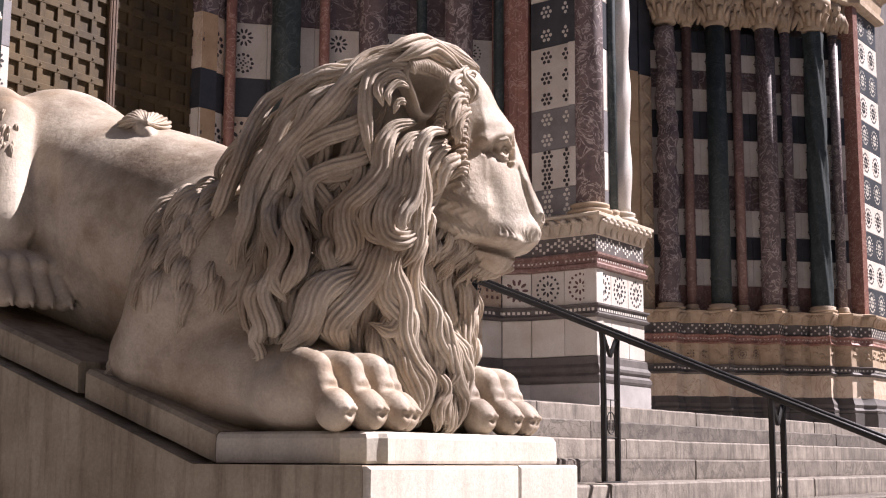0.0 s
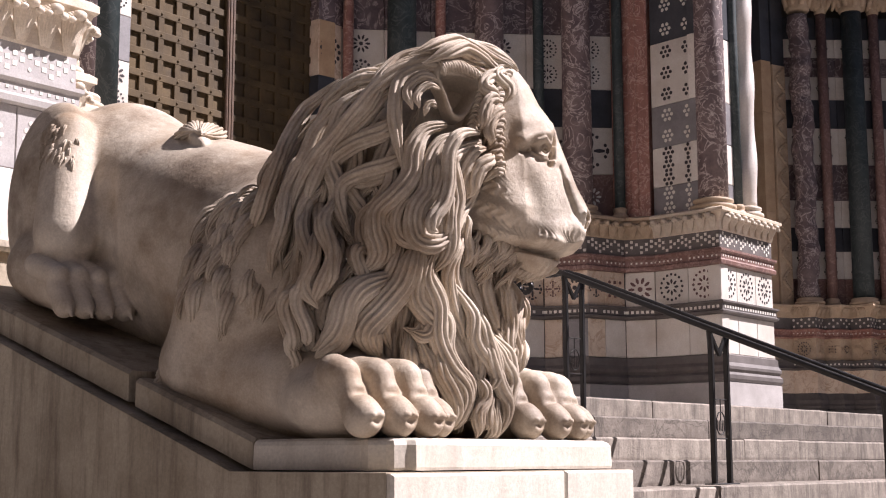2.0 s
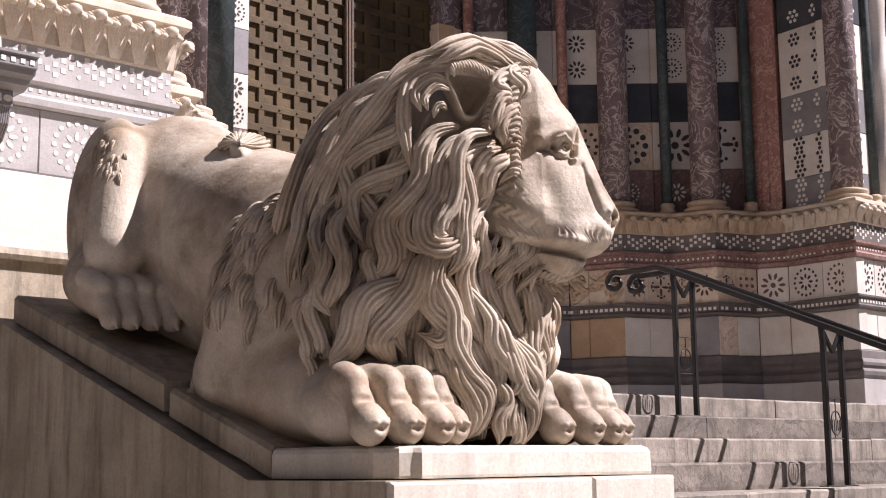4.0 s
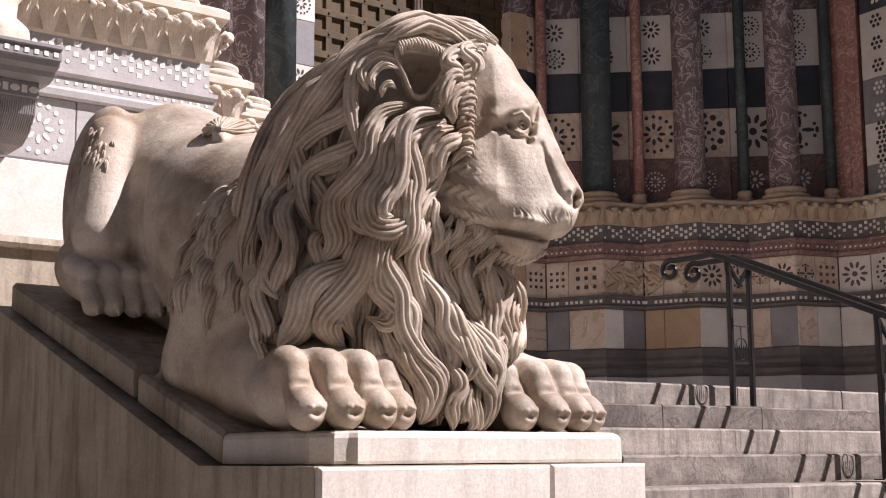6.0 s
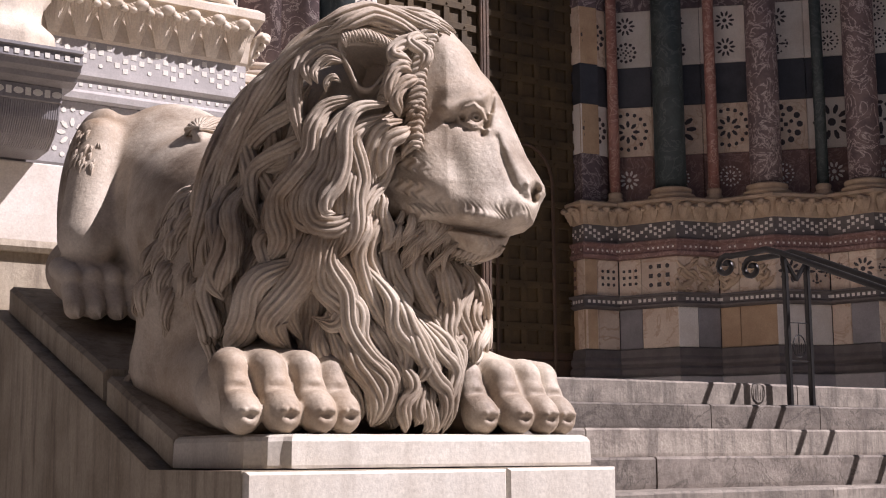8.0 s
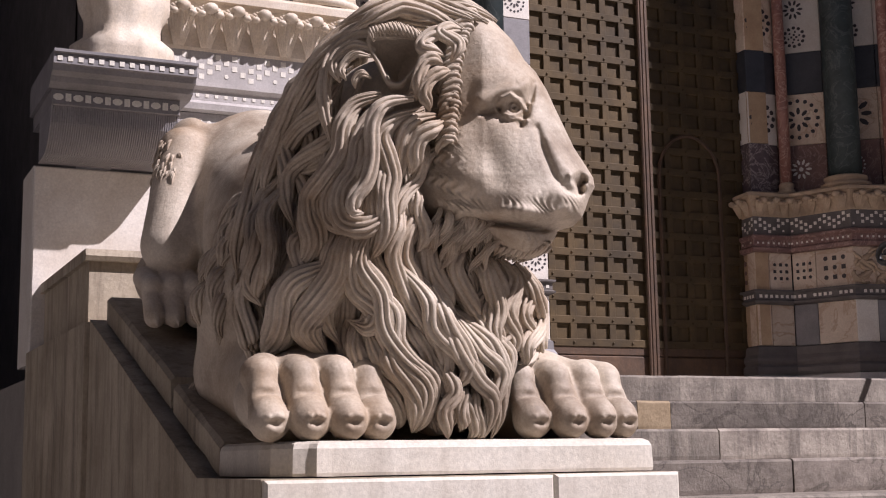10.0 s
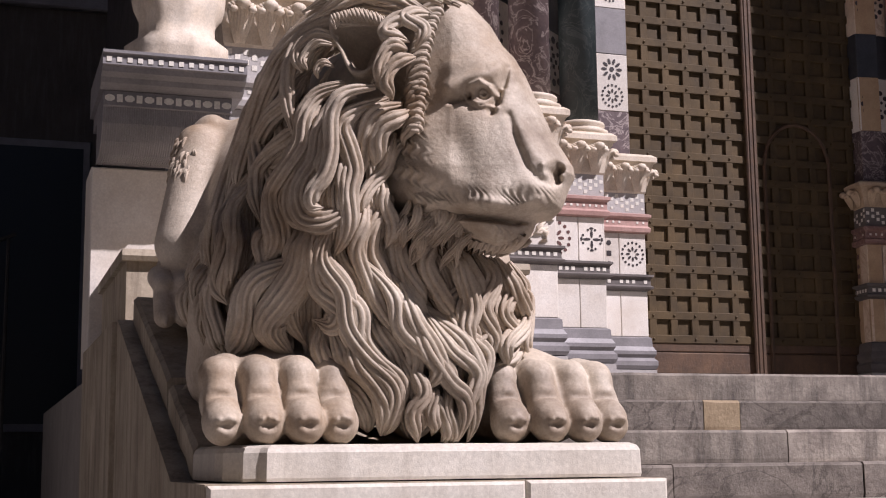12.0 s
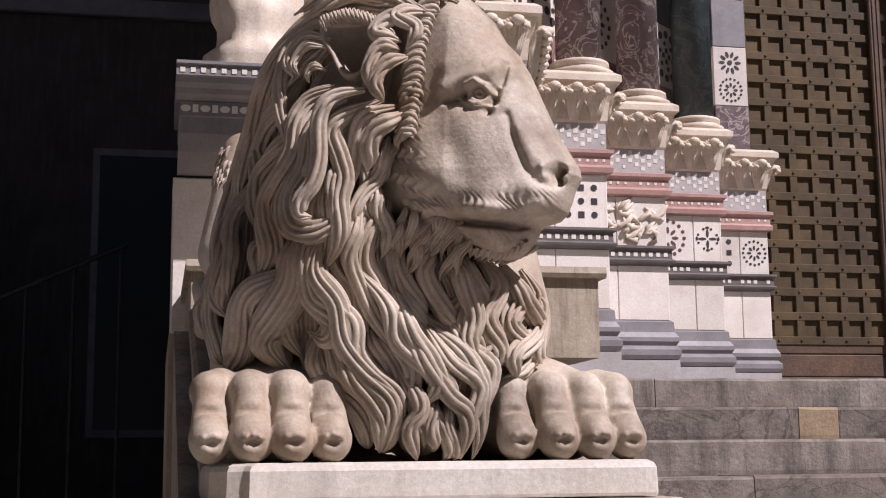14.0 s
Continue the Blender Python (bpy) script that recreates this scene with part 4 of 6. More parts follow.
        b.lathe([(r * 1.4, 0.0), (r * 1.42, 0.03), (r * 1.2, 0.05), (r * 1.28, 0.08), (r * 1.02, 0.1)], 16)
        part("base", b.mesh("base", M_CARVED, True), col)
        b = Build()
        if i == 0:
            b.lathe([(r * (1 + 0.07 * math.sin(k * 0.9)), 0.1 + k * 0.047) for k in range(98)], 16, (0, 0), lambda z: (0.02 * math.cos(z * 6), 0.02 * math.sin(z * 6)))
        elif i == 6:
            vs, fs, sg = [], [], 24
            for k in range(60):
                z = 0.1 + k * 0.078
                vs += [((r + 0.018 * math.cos(6 * (a_ := 2 * math.pi * j / sg) + z * 4)) * math.cos(a_), (r + 0.018 * math.cos(6 * a_ + z * 4)) * math.sin(a_), z) for j in range(sg)]
                if k:
                    fs += [((k - 1) * sg + j, (k - 1) * sg + (j + 1) % sg, k * sg + (j + 1) % sg, k * sg + j) for j in range(sg)]
            b.add(vs, fs)
        else:
            b.lathe([(r, 0.1), (r * 0.98, 2.5), (r * 0.96, 4.72)], 20)
        part("shaft", b.mesh("shaft", sh[i], True), col)
        b = Build()
        b.lathe([(r * 0.98, 4.72), (r * 1.12, 4.74), (r * 1.1, 4.78), (r * 1.15, 4.95), (r * 1.7, 5.12), (r * 1.9, 5.16), (r * 1.9, 5.26), (r * 1.4, 5.28)], 16)
        for j in range(8):
            a = 2 * math.pi * j / 8
            b.tube([(q * math.cos(a), q * math.sin(a), z) for q, z in ((r * 1.1, 4.80), (r * 1.25, 4.92), (r * 1.6, 5.02), (r * 1.75, 4.98))], [r * 0.25, r * 0.3, r * 0.26, r * 0.1], 5)
            b.tube([(q * math.cos(a + 0.39), q * math.sin(a + 0.39), z) for q, z in ((r * 1.1, 4.90), (r * 1.45, 5.06), (r * 1.85, 5.14), (r * 1.9, 5.08))], [r * 0.22, r * 0.26, r * 0.24, r * 0.1], 5)
        part("capital", b.mesh("capital", M_CARVED, True), col, "carved leaf capital")
    # carved frieze over the capitals
    b, fb = Build(), Build()
    ribbon(b, plan[1:], [(0.0, 9.12), (0.05, 9.16), (0.05, 9.24), (0.0, 9.3), (0.03, 9.5), (0.12, 9.6)])
    part("impost", b.mesh("impost", M_CARVED), root)
    f = Face(tuple(P - nrm * 0.02), tuple(Q - nrm * 0.02))
    for i in range(60):
        s = f.l * (i + 0.5) / 60
        fb.tube([f.at(s + 0.05 * math.sin(t + i), 8.62 + t * 0.13, 0.06 + 0.05 * math.sin(t * 1.3)) for t in range(5)], [0.02, 0.05, 0.055, 0.05, 0.02], 6)
    part("frieze_carving", fb.mesh("frieze_carving", M_CARVED, True), root, "weathered carved frieze")


side_portal()


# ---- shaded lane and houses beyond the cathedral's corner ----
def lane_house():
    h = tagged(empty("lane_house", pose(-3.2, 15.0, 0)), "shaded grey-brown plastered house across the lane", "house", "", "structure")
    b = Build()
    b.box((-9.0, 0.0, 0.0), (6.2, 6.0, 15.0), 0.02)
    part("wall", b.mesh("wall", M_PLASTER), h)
    for x, z, w, hh in ((2.0, 8.2, 0.62, 2.0), (3.1, 2.0, 1.5, 3.6), (-1.2, 3.9, 1.0, 1.2)):
        b = Build()
        b.box((x - w / 2 - 0.09, -0.05, z - 0.1), (x + w / 2 + 0.09, 0.02, z + hh + 0.1), 0.01)
        win = part("window", b.mesh("window", M_GREY), h)
        b = Build()
        b.box((x - w / 2, -0.058, z), (x + w / 2, -0.045, z + hh))
        part("pane", b.mesh("pane", M_GLASS), win)
        if z < 3:
            continue
        b = Build()
        for i in range(6):
            xx = x - w / 2 + w * i / 5
            b.tube([(xx, -0.09, z), (xx, -0.09, z + hh)], 0.012, 5)
        for i in range(5):
            b.tube([(x - w / 2, -0.09, z + hh * i / 4), (x + w / 2, -0.09, z + hh * i / 4)], 0.012, 5)
        part("grille", b.mesh("grille", M_IRON), win, "black iron bars")
    b = Build()
    b.box((-9.0, -0.12, 7.5), (6.2, -0.0, 7.75), 0.02)
    part("string_course", b.mesh("string_course", M_GREY), h)


lane_house()
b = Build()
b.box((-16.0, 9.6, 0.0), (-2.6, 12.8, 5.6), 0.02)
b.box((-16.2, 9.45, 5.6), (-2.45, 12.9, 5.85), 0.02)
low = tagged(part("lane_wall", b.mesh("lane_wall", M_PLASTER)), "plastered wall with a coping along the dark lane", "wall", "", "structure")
b = Build()
b.box((-5.3, 9.57, 3.6), (-3.5, 9.62, 4.4), 0.008)
part("vent_window", b.mesh("vent_window", M_GLASS), low)
for i in range(2):
    b = Build()
    b.box((-5.35, 9.50, 3.52 + i * 0.86), (-3.45, 9.64, 3.6 + i * 0.86), 0.008)
    part("window_sill", b.mesh("window_sill", M_GREY), low)
rail = tagged(empty("lane_railing", pose(-2.3, 7.6, 0)), "dark iron railing climbing along the shaded lane", "railing")
for i in range(12):
    b = Build()
    b.tube([(-1.9 + i * 0.35, 0.0, 0.0), (-1.9 + i * 0.35, 0.0, 2.1 + max(0, i - 4) * 0.16)], 0.014, 6)
    part("bar", b.mesh("bar", M_IRON), rail)
b = Build()
b.tube([(-2.0, 0, 2.1), (-0.5, 0, 2.1), (2.0, 0, 3.25)], 0.022, 6)
part("top_rail", b.mesh("top_rail", M_IRON), rail)


# ---- reclining lion, carved as one block on a grid of distances and skinned ----
def sm(a, b_, k):
    h = np.clip(0.5 + 0.5 * (b_ - a) / k, 0, 1)
    return b_ + (a - b_) * h - k * h * (1 - h)


HH = Vector((0.86, -0.51, 0.0)).normalized()
HR = Vector((HH.y, -HH.x, 0))
HC = np.array([0.565, 0.215, 2.535])
HB = np.array([HH, HR, Vector((0, 0, 1))])


def head(f, r, z):
    """A place on the head: forward, to its right, up."""
    return HC + np.stack(np.broadcast_arrays(f, r, z), -1) @ HB


EAR = head(-0.075, 0.21, 0.02)


def ell(p, c, r, basis=None):
    q = p - np.asarray(c)
    if basis is not None:
        q = q @ np.asarray(basis).T
    q = q / np.asarray(r)
    k = np.sqrt((q * q).sum(-1) + 1e-12)
    return (k - 1) * min(r) * (0.5 + 0.5 * k / np.maximum(k, 1e-6))


def cap(p, a, c, ra, rc):
    a, c = np.asarray(a, float), np.asarray(c, float)
    d = c - a
    t = np.clip(((p - a) @ d) / (d @ d + 1e-12), 0, 1)
    return np.sqrt((((p - a) - t[..., None] * d) ** 2).sum(-1)) - (ra + (rc - ra) * t)


def mane_mass(p):
    """The hair mass that the locks lie on."""
    m = ell(p, (0.48, 0.46, 1.98), (0.39, 0.32, 0.46))
    m = sm(m, ell(p, (0.47, 0.36, 2.43), (0.28, 0.33, 0.32)), 0.10)
    m = sm(m, ell(p, (0.55, 0.22, 2.555), (0.20, 0.20, 0.20)), 0.08)
    m = sm(m, ell(p, (0.36, 0.22, 2.18), (0.15, 0.14, 0.20)), 0.06)
    m = sm(m, ell(p, (0.50, 0.58, 2.22), (0.33, 0.35, 0.36)), 0.10)
    m = sm(m, cap(p, (0.58, 0.32, 2.02), (0.60, 0.32, 1.62), 0.20, 0.17), 0.08)
    m = sm(m, ell(p, (0.74, 0.35, 1.92), (0.165, 0.19, 0.36)), 0.08)
    return m


VOX = 0.0075
LO, HI = np.array([-0.06, -0.24, 1.50]), np.array([1.30, 2.42, 3.12])
NX, NY, NZ = np.ceil((HI - LO) / VOX).astype(int) + 1
FIELD = np.full((NX, NY, NZ), 1.0, np.float32)
GX, GY, GZ = (LO[i] + VOX * np.arange(n) for i, n in enumerate((NX, NY, NZ)))


def region(lo, hi):
    i0 = np.maximum(np.floor((np.asarray(lo) - LO) / VOX).astype(int), 0)
    i1 = np.minimum(np.ceil((np.asarray(hi) - LO) / VOX).astype(int) + 1, (NX, NY, NZ))
    if (i1 <= i0).any():
        return None, None
    s = tuple(slice(a, c) for a, c in zip(i0, i1))
    g = np.stack(np.meshgrid(GX[s[0]], GY[s[1]], GZ[s[2]], indexing="ij"), -1)
    return s, g


def add_ell(c, r, k=0.05, basis=None):
    rad = max(r) + k + 0.03
    s, g = region(np.asarray(c) - rad, np.asarray(c) + rad)
    if s:
        FIELD[s] = sm(FIELD[s], ell(g, c, r, basis), k)


def cut_ell(c, r, k=0.02, basis=None):
    rad = max(r) + k + 0.03
    s, g = region(np.asarray(c) - rad, np.asarray(c) + rad)
    if s:
        FIELD[s] = -sm(-FIELD[s], ell(g, c, r, basis), k)


def add_cap(a, c, ra, rc, k=0.05):
    a, c = np.asarray(a, float), np.asarray(c, float)
    rad = max(ra, rc) + k + 0.02
    s, g = region(np.minimum(a, c) - rad, np.maximum(a, c) + rad)
    if s:
        FIELD[s] = sm(FIELD[s], cap(g, a, c, ra, rc), k)


def cut_cap(a, c, ra, rc, k=0.01):
    a, c = np.asarray(a, float), np.asarray(c, float)
    rad = max(ra, rc) + k + 0.02
    s, g = region(np.minimum(a, c) - rad, np.maximum(a, c) + rad)
    if s:
        FIELD[s] = -sm(-FIELD[s], cap(g, a, c, ra, rc), k)


def strand(pts, rads, k=0.006):
    for a, c, ra, rc in zip(pts[:-1], pts[1:], rads[:-1], rads[1:]):
        add_cap(a, c, ra, rc, k)


def lion_body():
    # trunk, rising with the ramp towards the rump
    add_cap((0.60, 0.75, 2.10), (0.58, 1.35, 2.28), 0.35, 0.33, 0.08)
    add_cap((0.58, 1.30, 2.27), (0.57, 1.80, 2.46), 0.32, 0.33, 0.10)
    add_cap((0.58, 0.9, 1.95), (0.58, 1.9, 2.24), 0.27, 0.27, 0.06)
    add_ell((0.57, 1.88, 2.47), (0.32, 0.33, 0.39), 0.08)
    for s in (0, 1):
        X = (lambda v: v) if s == 0 else (lambda v: 1.18 - v)
        # shoulder, upper arm, elbow and forearm
        add_ell((X(0.30), 0.82, 2.02), (0.19, 0.27, 0.33), 0.08)
        add_cap((X(0.25), 0.88, 1.95), (X(0.25), 1.00, 1.80), 0.18, 0.14, 0.08)
        add_cap((X(0.25), 0.98, 1.76), (X(0.24), 0.35, 1.68), 0.15, 0.12, 0.06)
        add_cap((X(0.30), 0.70, 1.70), (X(0.28), 0.40, 1.68), 0.16, 0.13, 0.06)
        # hind thigh with its knee drawn up, shank and foot
        add_ell((X(0.30), 1.92, 2.42), (0.15, 0.24, 0.40), 0.04)
        add_cap((X(0.235), 1.78, 2.66), (X(0.185), 1.70, 2.28), 0.085, 0.115, 0.03)
        cut_cap((X(0.24), 1.575, 2.70), (X(0.19), 1.530, 2.16), 0.045, 0.065, 0.018)
        add_cap((X(0.22), 1.88, 2.18), (X(0.18), 1.64, 2.07), 0.13, 0.09, 0.04)
        for t in range(4):
            fx, fy = X(0.095 + 0.070 * t), 0.035 - 0.018 * t
            add_cap((fx, fy + 1.70, 2.16), (fx, fy + 1.575, 2.115), 0.044, 0.040, 0.005)
            add_cap((fx, fy + 1.575, 2.08), (fx, fy + 1.530, 2.00), 0.037, 0.038, 0.005)
            cut_ell((fx, fy + 1.485, 1.995), (0.018, 0.016, 0.022), 0.004)
            add_cap((fx, fy + 1.500, 2.005), (fx, fy + 1.485, 1.965), 0.011, 0.006, 0.003)
            cut_cap((fx + 0.035, fy + 1.48, 1.96), (fx + 0.035, fy + 1.64, 2.17), 0.009, 0.009, 0.006)
    # tail over the back
    strand([(0.75, 2.1, 2.5), (0.74, 1.75, 2.70), (0.62, 1.48, 2.66), (0.50, 1.36, 2.63)], [0.05, 0.05, 0.045, 0.045], 0.03)
    for a in range(9):
        o = 0.028 * np.array([math.cos(a * 0.7), math.sin(a * 0.7) * 0.6, math.sin(a * 0.7)])
        strand([np.array((0.58, 1.44, 2.655)) + o, np.array((0.50, 1.35, 2.63)) + o * 1.5, np.array((0.45, 1.28, 2.60)) + o * 1.3, np.array((0.42, 1.24, 2.58)) + o * 0.3], [0.02, 0.022, 0.018, 0.009], 0.005)
    # front paws: four toes each, a high knuckle and a lower tip with a clawed pit
    for px in (0.205, 0.955):
        add_ell((px, 0.33, 1.655), (0.17, 0.20, 0.12), 0.05)
        for t in range(4):
            u = (t - 1.5) * 0.094
            y = 0.095 + 0.020 * (t - 1.5) ** 2 - (0.02 if px < 0.6 and t > 1 else 0.0)
            x = px + u
            add_cap((px + u * 0.8, 0.28, 1.725), (x, y + 0.095, 1.715), 0.052, 0.050, 0.014)
            add_ell((x, y + 0.080, 1.712), (0.047, 0.055, 0.050), 0.010)
            add_cap((x, y + 0.06, 1.68), (x, y + 0.01, 1.610), 0.042, 0.048, 0.012)
            add_ell((x, y, 1.595), (0.052, 0.058, 0.056), 0.010)
            cut_cap((x - 0.04, y + 0.004, 1.664), (x + 0.04, y + 0.004, 1.664), 0.008, 0.008, 0.016)
            cut_cap((x + 0.047, y - 0.06, 1.56), (x + 0.047, y + 0.07, 1.75), 0.008, 0.008, 0.010)
            cut_ell((x, y - 0.062, 1.588), (0.026, 0.020, 0.016), 0.005)
            for h in (-1, 0, 1):
                add_ell((x + 0.017 * h, y - 0.050, 1.606 - 0.005 * abs(h)), (0.0095, 0.014, 0.010), 0.003)


def field_at(P):
    """The carved field at any places, between the grid's points."""
    q = np.clip((P - LO) / VOX, 0, np.array([NX, NY, NZ]) - 1.001)
    i0 = q.astype(int)
    f = q - i0
    out = 0
    for a in (0, 1):
        for b_ in (0, 1):
            for c in (0, 1):
                w = (f[..., 0] if a else 1 - f[..., 0]) * (f[..., 1] if b_ else 1 - f[..., 1]) * (f[..., 2] if c else 1 - f[..., 2])
                out = out + w * FIELD[i0[..., 0] + a, i0[..., 1] + b_, i0[..., 2] + c]
    return out


def grad(p, f, e=0.004):
    g = np.stack([f(p + e * v) - f(p - e * v) for v in np.eye(3)], -1)
    return g / np.maximum(np.linalg.norm(g, axis=-1, keepdims=True), 1e-9)


def comb(starts, lengths, widths, lifts, amps, waves, phases, flow, strands=4, steps=48, tip=0.42, tiplift=0.0, mass=mane_mass, drop=0.10):
    """Wavy locks laid along a flow on the hair mass; each lock is a rounded bundle of strands."""
    P = np.array(starts, float)
    n = len(P)
    path, norm, tang = [], [], []
    for st in range(steps + 1):
        for _ in range(3):
            g = grad(P, mass)
            P = P - (mass(P)[:, None]) * g
        d = flow(P)
        d = d - (d * g).sum(-1, keepdims=True) * g
        d = d / np.maximum(np.linalg.norm(d, axis=-1, keepdims=True), 1e-6)
        path.append(P.copy()), norm.append(g), tang.append(d)
        P = P + d * (np.array(lengths) / steps)[:, None]
    path, norm, tang = (np.stack(a, 1) for a in (path, norm, tang))
    t = np.linspace(0, 1, steps + 1)
    for i in range(n):
        arg = 2 * math.pi * waves[i] * t + phases[i]
        swing = amps[i] * (np.sin(arg) + 0.25 * np.sin(2.3 * arg + 1.0)) * np.minimum(1, 0.2 + t * 3)
        lift = lifts[i] + 0.012 * np.sin(arg + 1.2) * np.minimum(1, t * 4) + tiplift * t - 0.03 * np.clip((t - 0.85) / 0.15, 0, 1) - drop * np.clip(1 - t * 2.6, 0, 1)
        body = np.clip((1 - t) / tip, 0, 1) ** 0.75 * np.minimum(1, 0.05 + t * 2.4)
        sd = np.cross(norm[i], tang[i])
        core = path[i] + sd * swing[:, None] + norm[i] * lift[:, None]
        near = np.clip(1 - np.linalg.norm(core - EAR, axis=1) / 0.10, 0, 1)[:, None]
        core = core - norm[i] * 0.18 * near
        lock(core, norm[i], widths[i] * 0.5 * body, strands, 0.45 * np.sin(arg + 0.6))


LOCK_V, LOCK_F = [], []
RING = 52


def lock(core, up, half, ridges, roll):
    """One carved lock: a tapered sweep with sharp grooves along it."""
    k = len(core)
    tan = np.gradient(core, axis=0)
    tan /= np.maximum(np.linalg.norm(tan, axis=1, keepdims=True), 1e-9)
    sd = np.cross(up, tan)
    sd /= np.maximum(np.linalg.norm(sd, axis=1, keepdims=True), 1e-9)
    nr = np.cross(tan, sd)
    c, s_ = np.cos(roll)[:, None], np.sin(roll)[:, None]
    sd, nr = sd * c + nr * s_, nr * c - sd * s_
    th = 2 * math.pi * np.arange(RING) / RING
    groove = 1 - 0.46 * (1 - np.abs(np.sin(th * ridges + 0.4))) ** 1.5
    h = np.maximum(half, 0.002)[:, None, None]
    v = core[:, None] + h * (np.cos(th) * groove)[None, :, None] * sd[:, None] + h * 0.88 * (np.sin(th) * groove)[None, :, None] * nr[:, None]
    base = sum(len(a) for a in LOCK_V)
    LOCK_V.append(v.reshape(-1, 3))
    a = np.arange(k - 1)[:, None] * RING
    j0, j1 = np.arange(RING)[None], (np.arange(RING)[None] + 1) % RING
    LOCK_F.append((np.stack([a + j0, a + j1, a + RING + j1, a + RING + j0], -1).reshape(-1, 4) + base))


def guide(width, lift, *turns):
    """A lock led over the hair mass, bearing and rise in degrees from the mane's middle, with a thinner one beneath it on each side."""
    if width > 0.038:
        step = 55 * width / 0.40
        for side in (-1, 1):
            beside = list(turns)
            beside[0::2] = [a + side * step * (1 + 0.012 * e) for a, e in zip(turns[0::2], turns[1::2])]
            strand_lock(width * 0.6, lift - 0.038 - 0.006 * side, beside, True)
    strand_lock(width, lift + 0.014 * math.sin(turns[0] * 1.7 + turns[1] * 2.3), turns)


def strand_lock(width, lift, turns, clear=False):
    """One lock laid on the hair mass along its bearings."""
    a = np.radians(np.array(turns[0::2], float))
    a = np.unwrap(a)
    e = np.radians(np.array(turns[1::2], float))
    n = len(a)
    ts = np.linspace(0, n - 1.001, (n - 1) * 9 + 1)
    k = ts.astype(int)
    u = ts - k

    def smooth(v):
        v = np.concatenate([[2 * v[0] - v[1]], v, [2 * v[-1] - v[-2]]])
        p0, p1, p2, p3 = v[k], v[k + 1], v[k + 2], v[k + 3]
        return 0.5 * (2 * p1 + (p2 - p0) * u + (2 * p0 - 5 * p1 + 4 * p2 - p3) * u ** 2 + (3 * p1 - p0 - 3 * p2 + p3) * u ** 3)

    a, e = smooth(a), smooth(e)
    d = np.stack([np.cos(e) * np.cos(a), np.cos(e) * np.sin(a), np.sin(e)], -1)
    lo, hi = np.zeros(len(d)), np.full(len(d), 0.9)
    for _ in range(24):
        mid = (lo + hi) / 2
        inside = mane_mass(MID + mid[:, None] * d) < lift
        lo, hi = np.where(inside, mid, lo), np.where(inside, hi, mid)
    core = MID + lo[:, None] * d
    for _ in range(2):
        core[1:-1] = (core[:-2] + 2 * core[1:-1] + core[2:]) / 4
    if clear and np.linalg.norm(core - EAR, axis=1).min() < 0.135:
        return
    t = np.linspace(0, 1, len(core))
    g = grad(core, mane_mass)
    core = core - g * (0.35 * width + 0.03 * np.clip(1 - t * 5, 0, 1) + 0.015 * np.clip((t - 0.85) / 0.15, 0, 1))[:, None]
    half = width * 0.56 * np.minimum(1, 0.35 + t * 3) * np.clip((1 - t) / 0.22, 0.06, 1) ** 0.7
    lock(core, g, half, max(3, int(round(width / 0.013))), 0.35 * np.sin(t * 7 + width * 90))


MID = np.array([0.50, 0.40, 2.15])


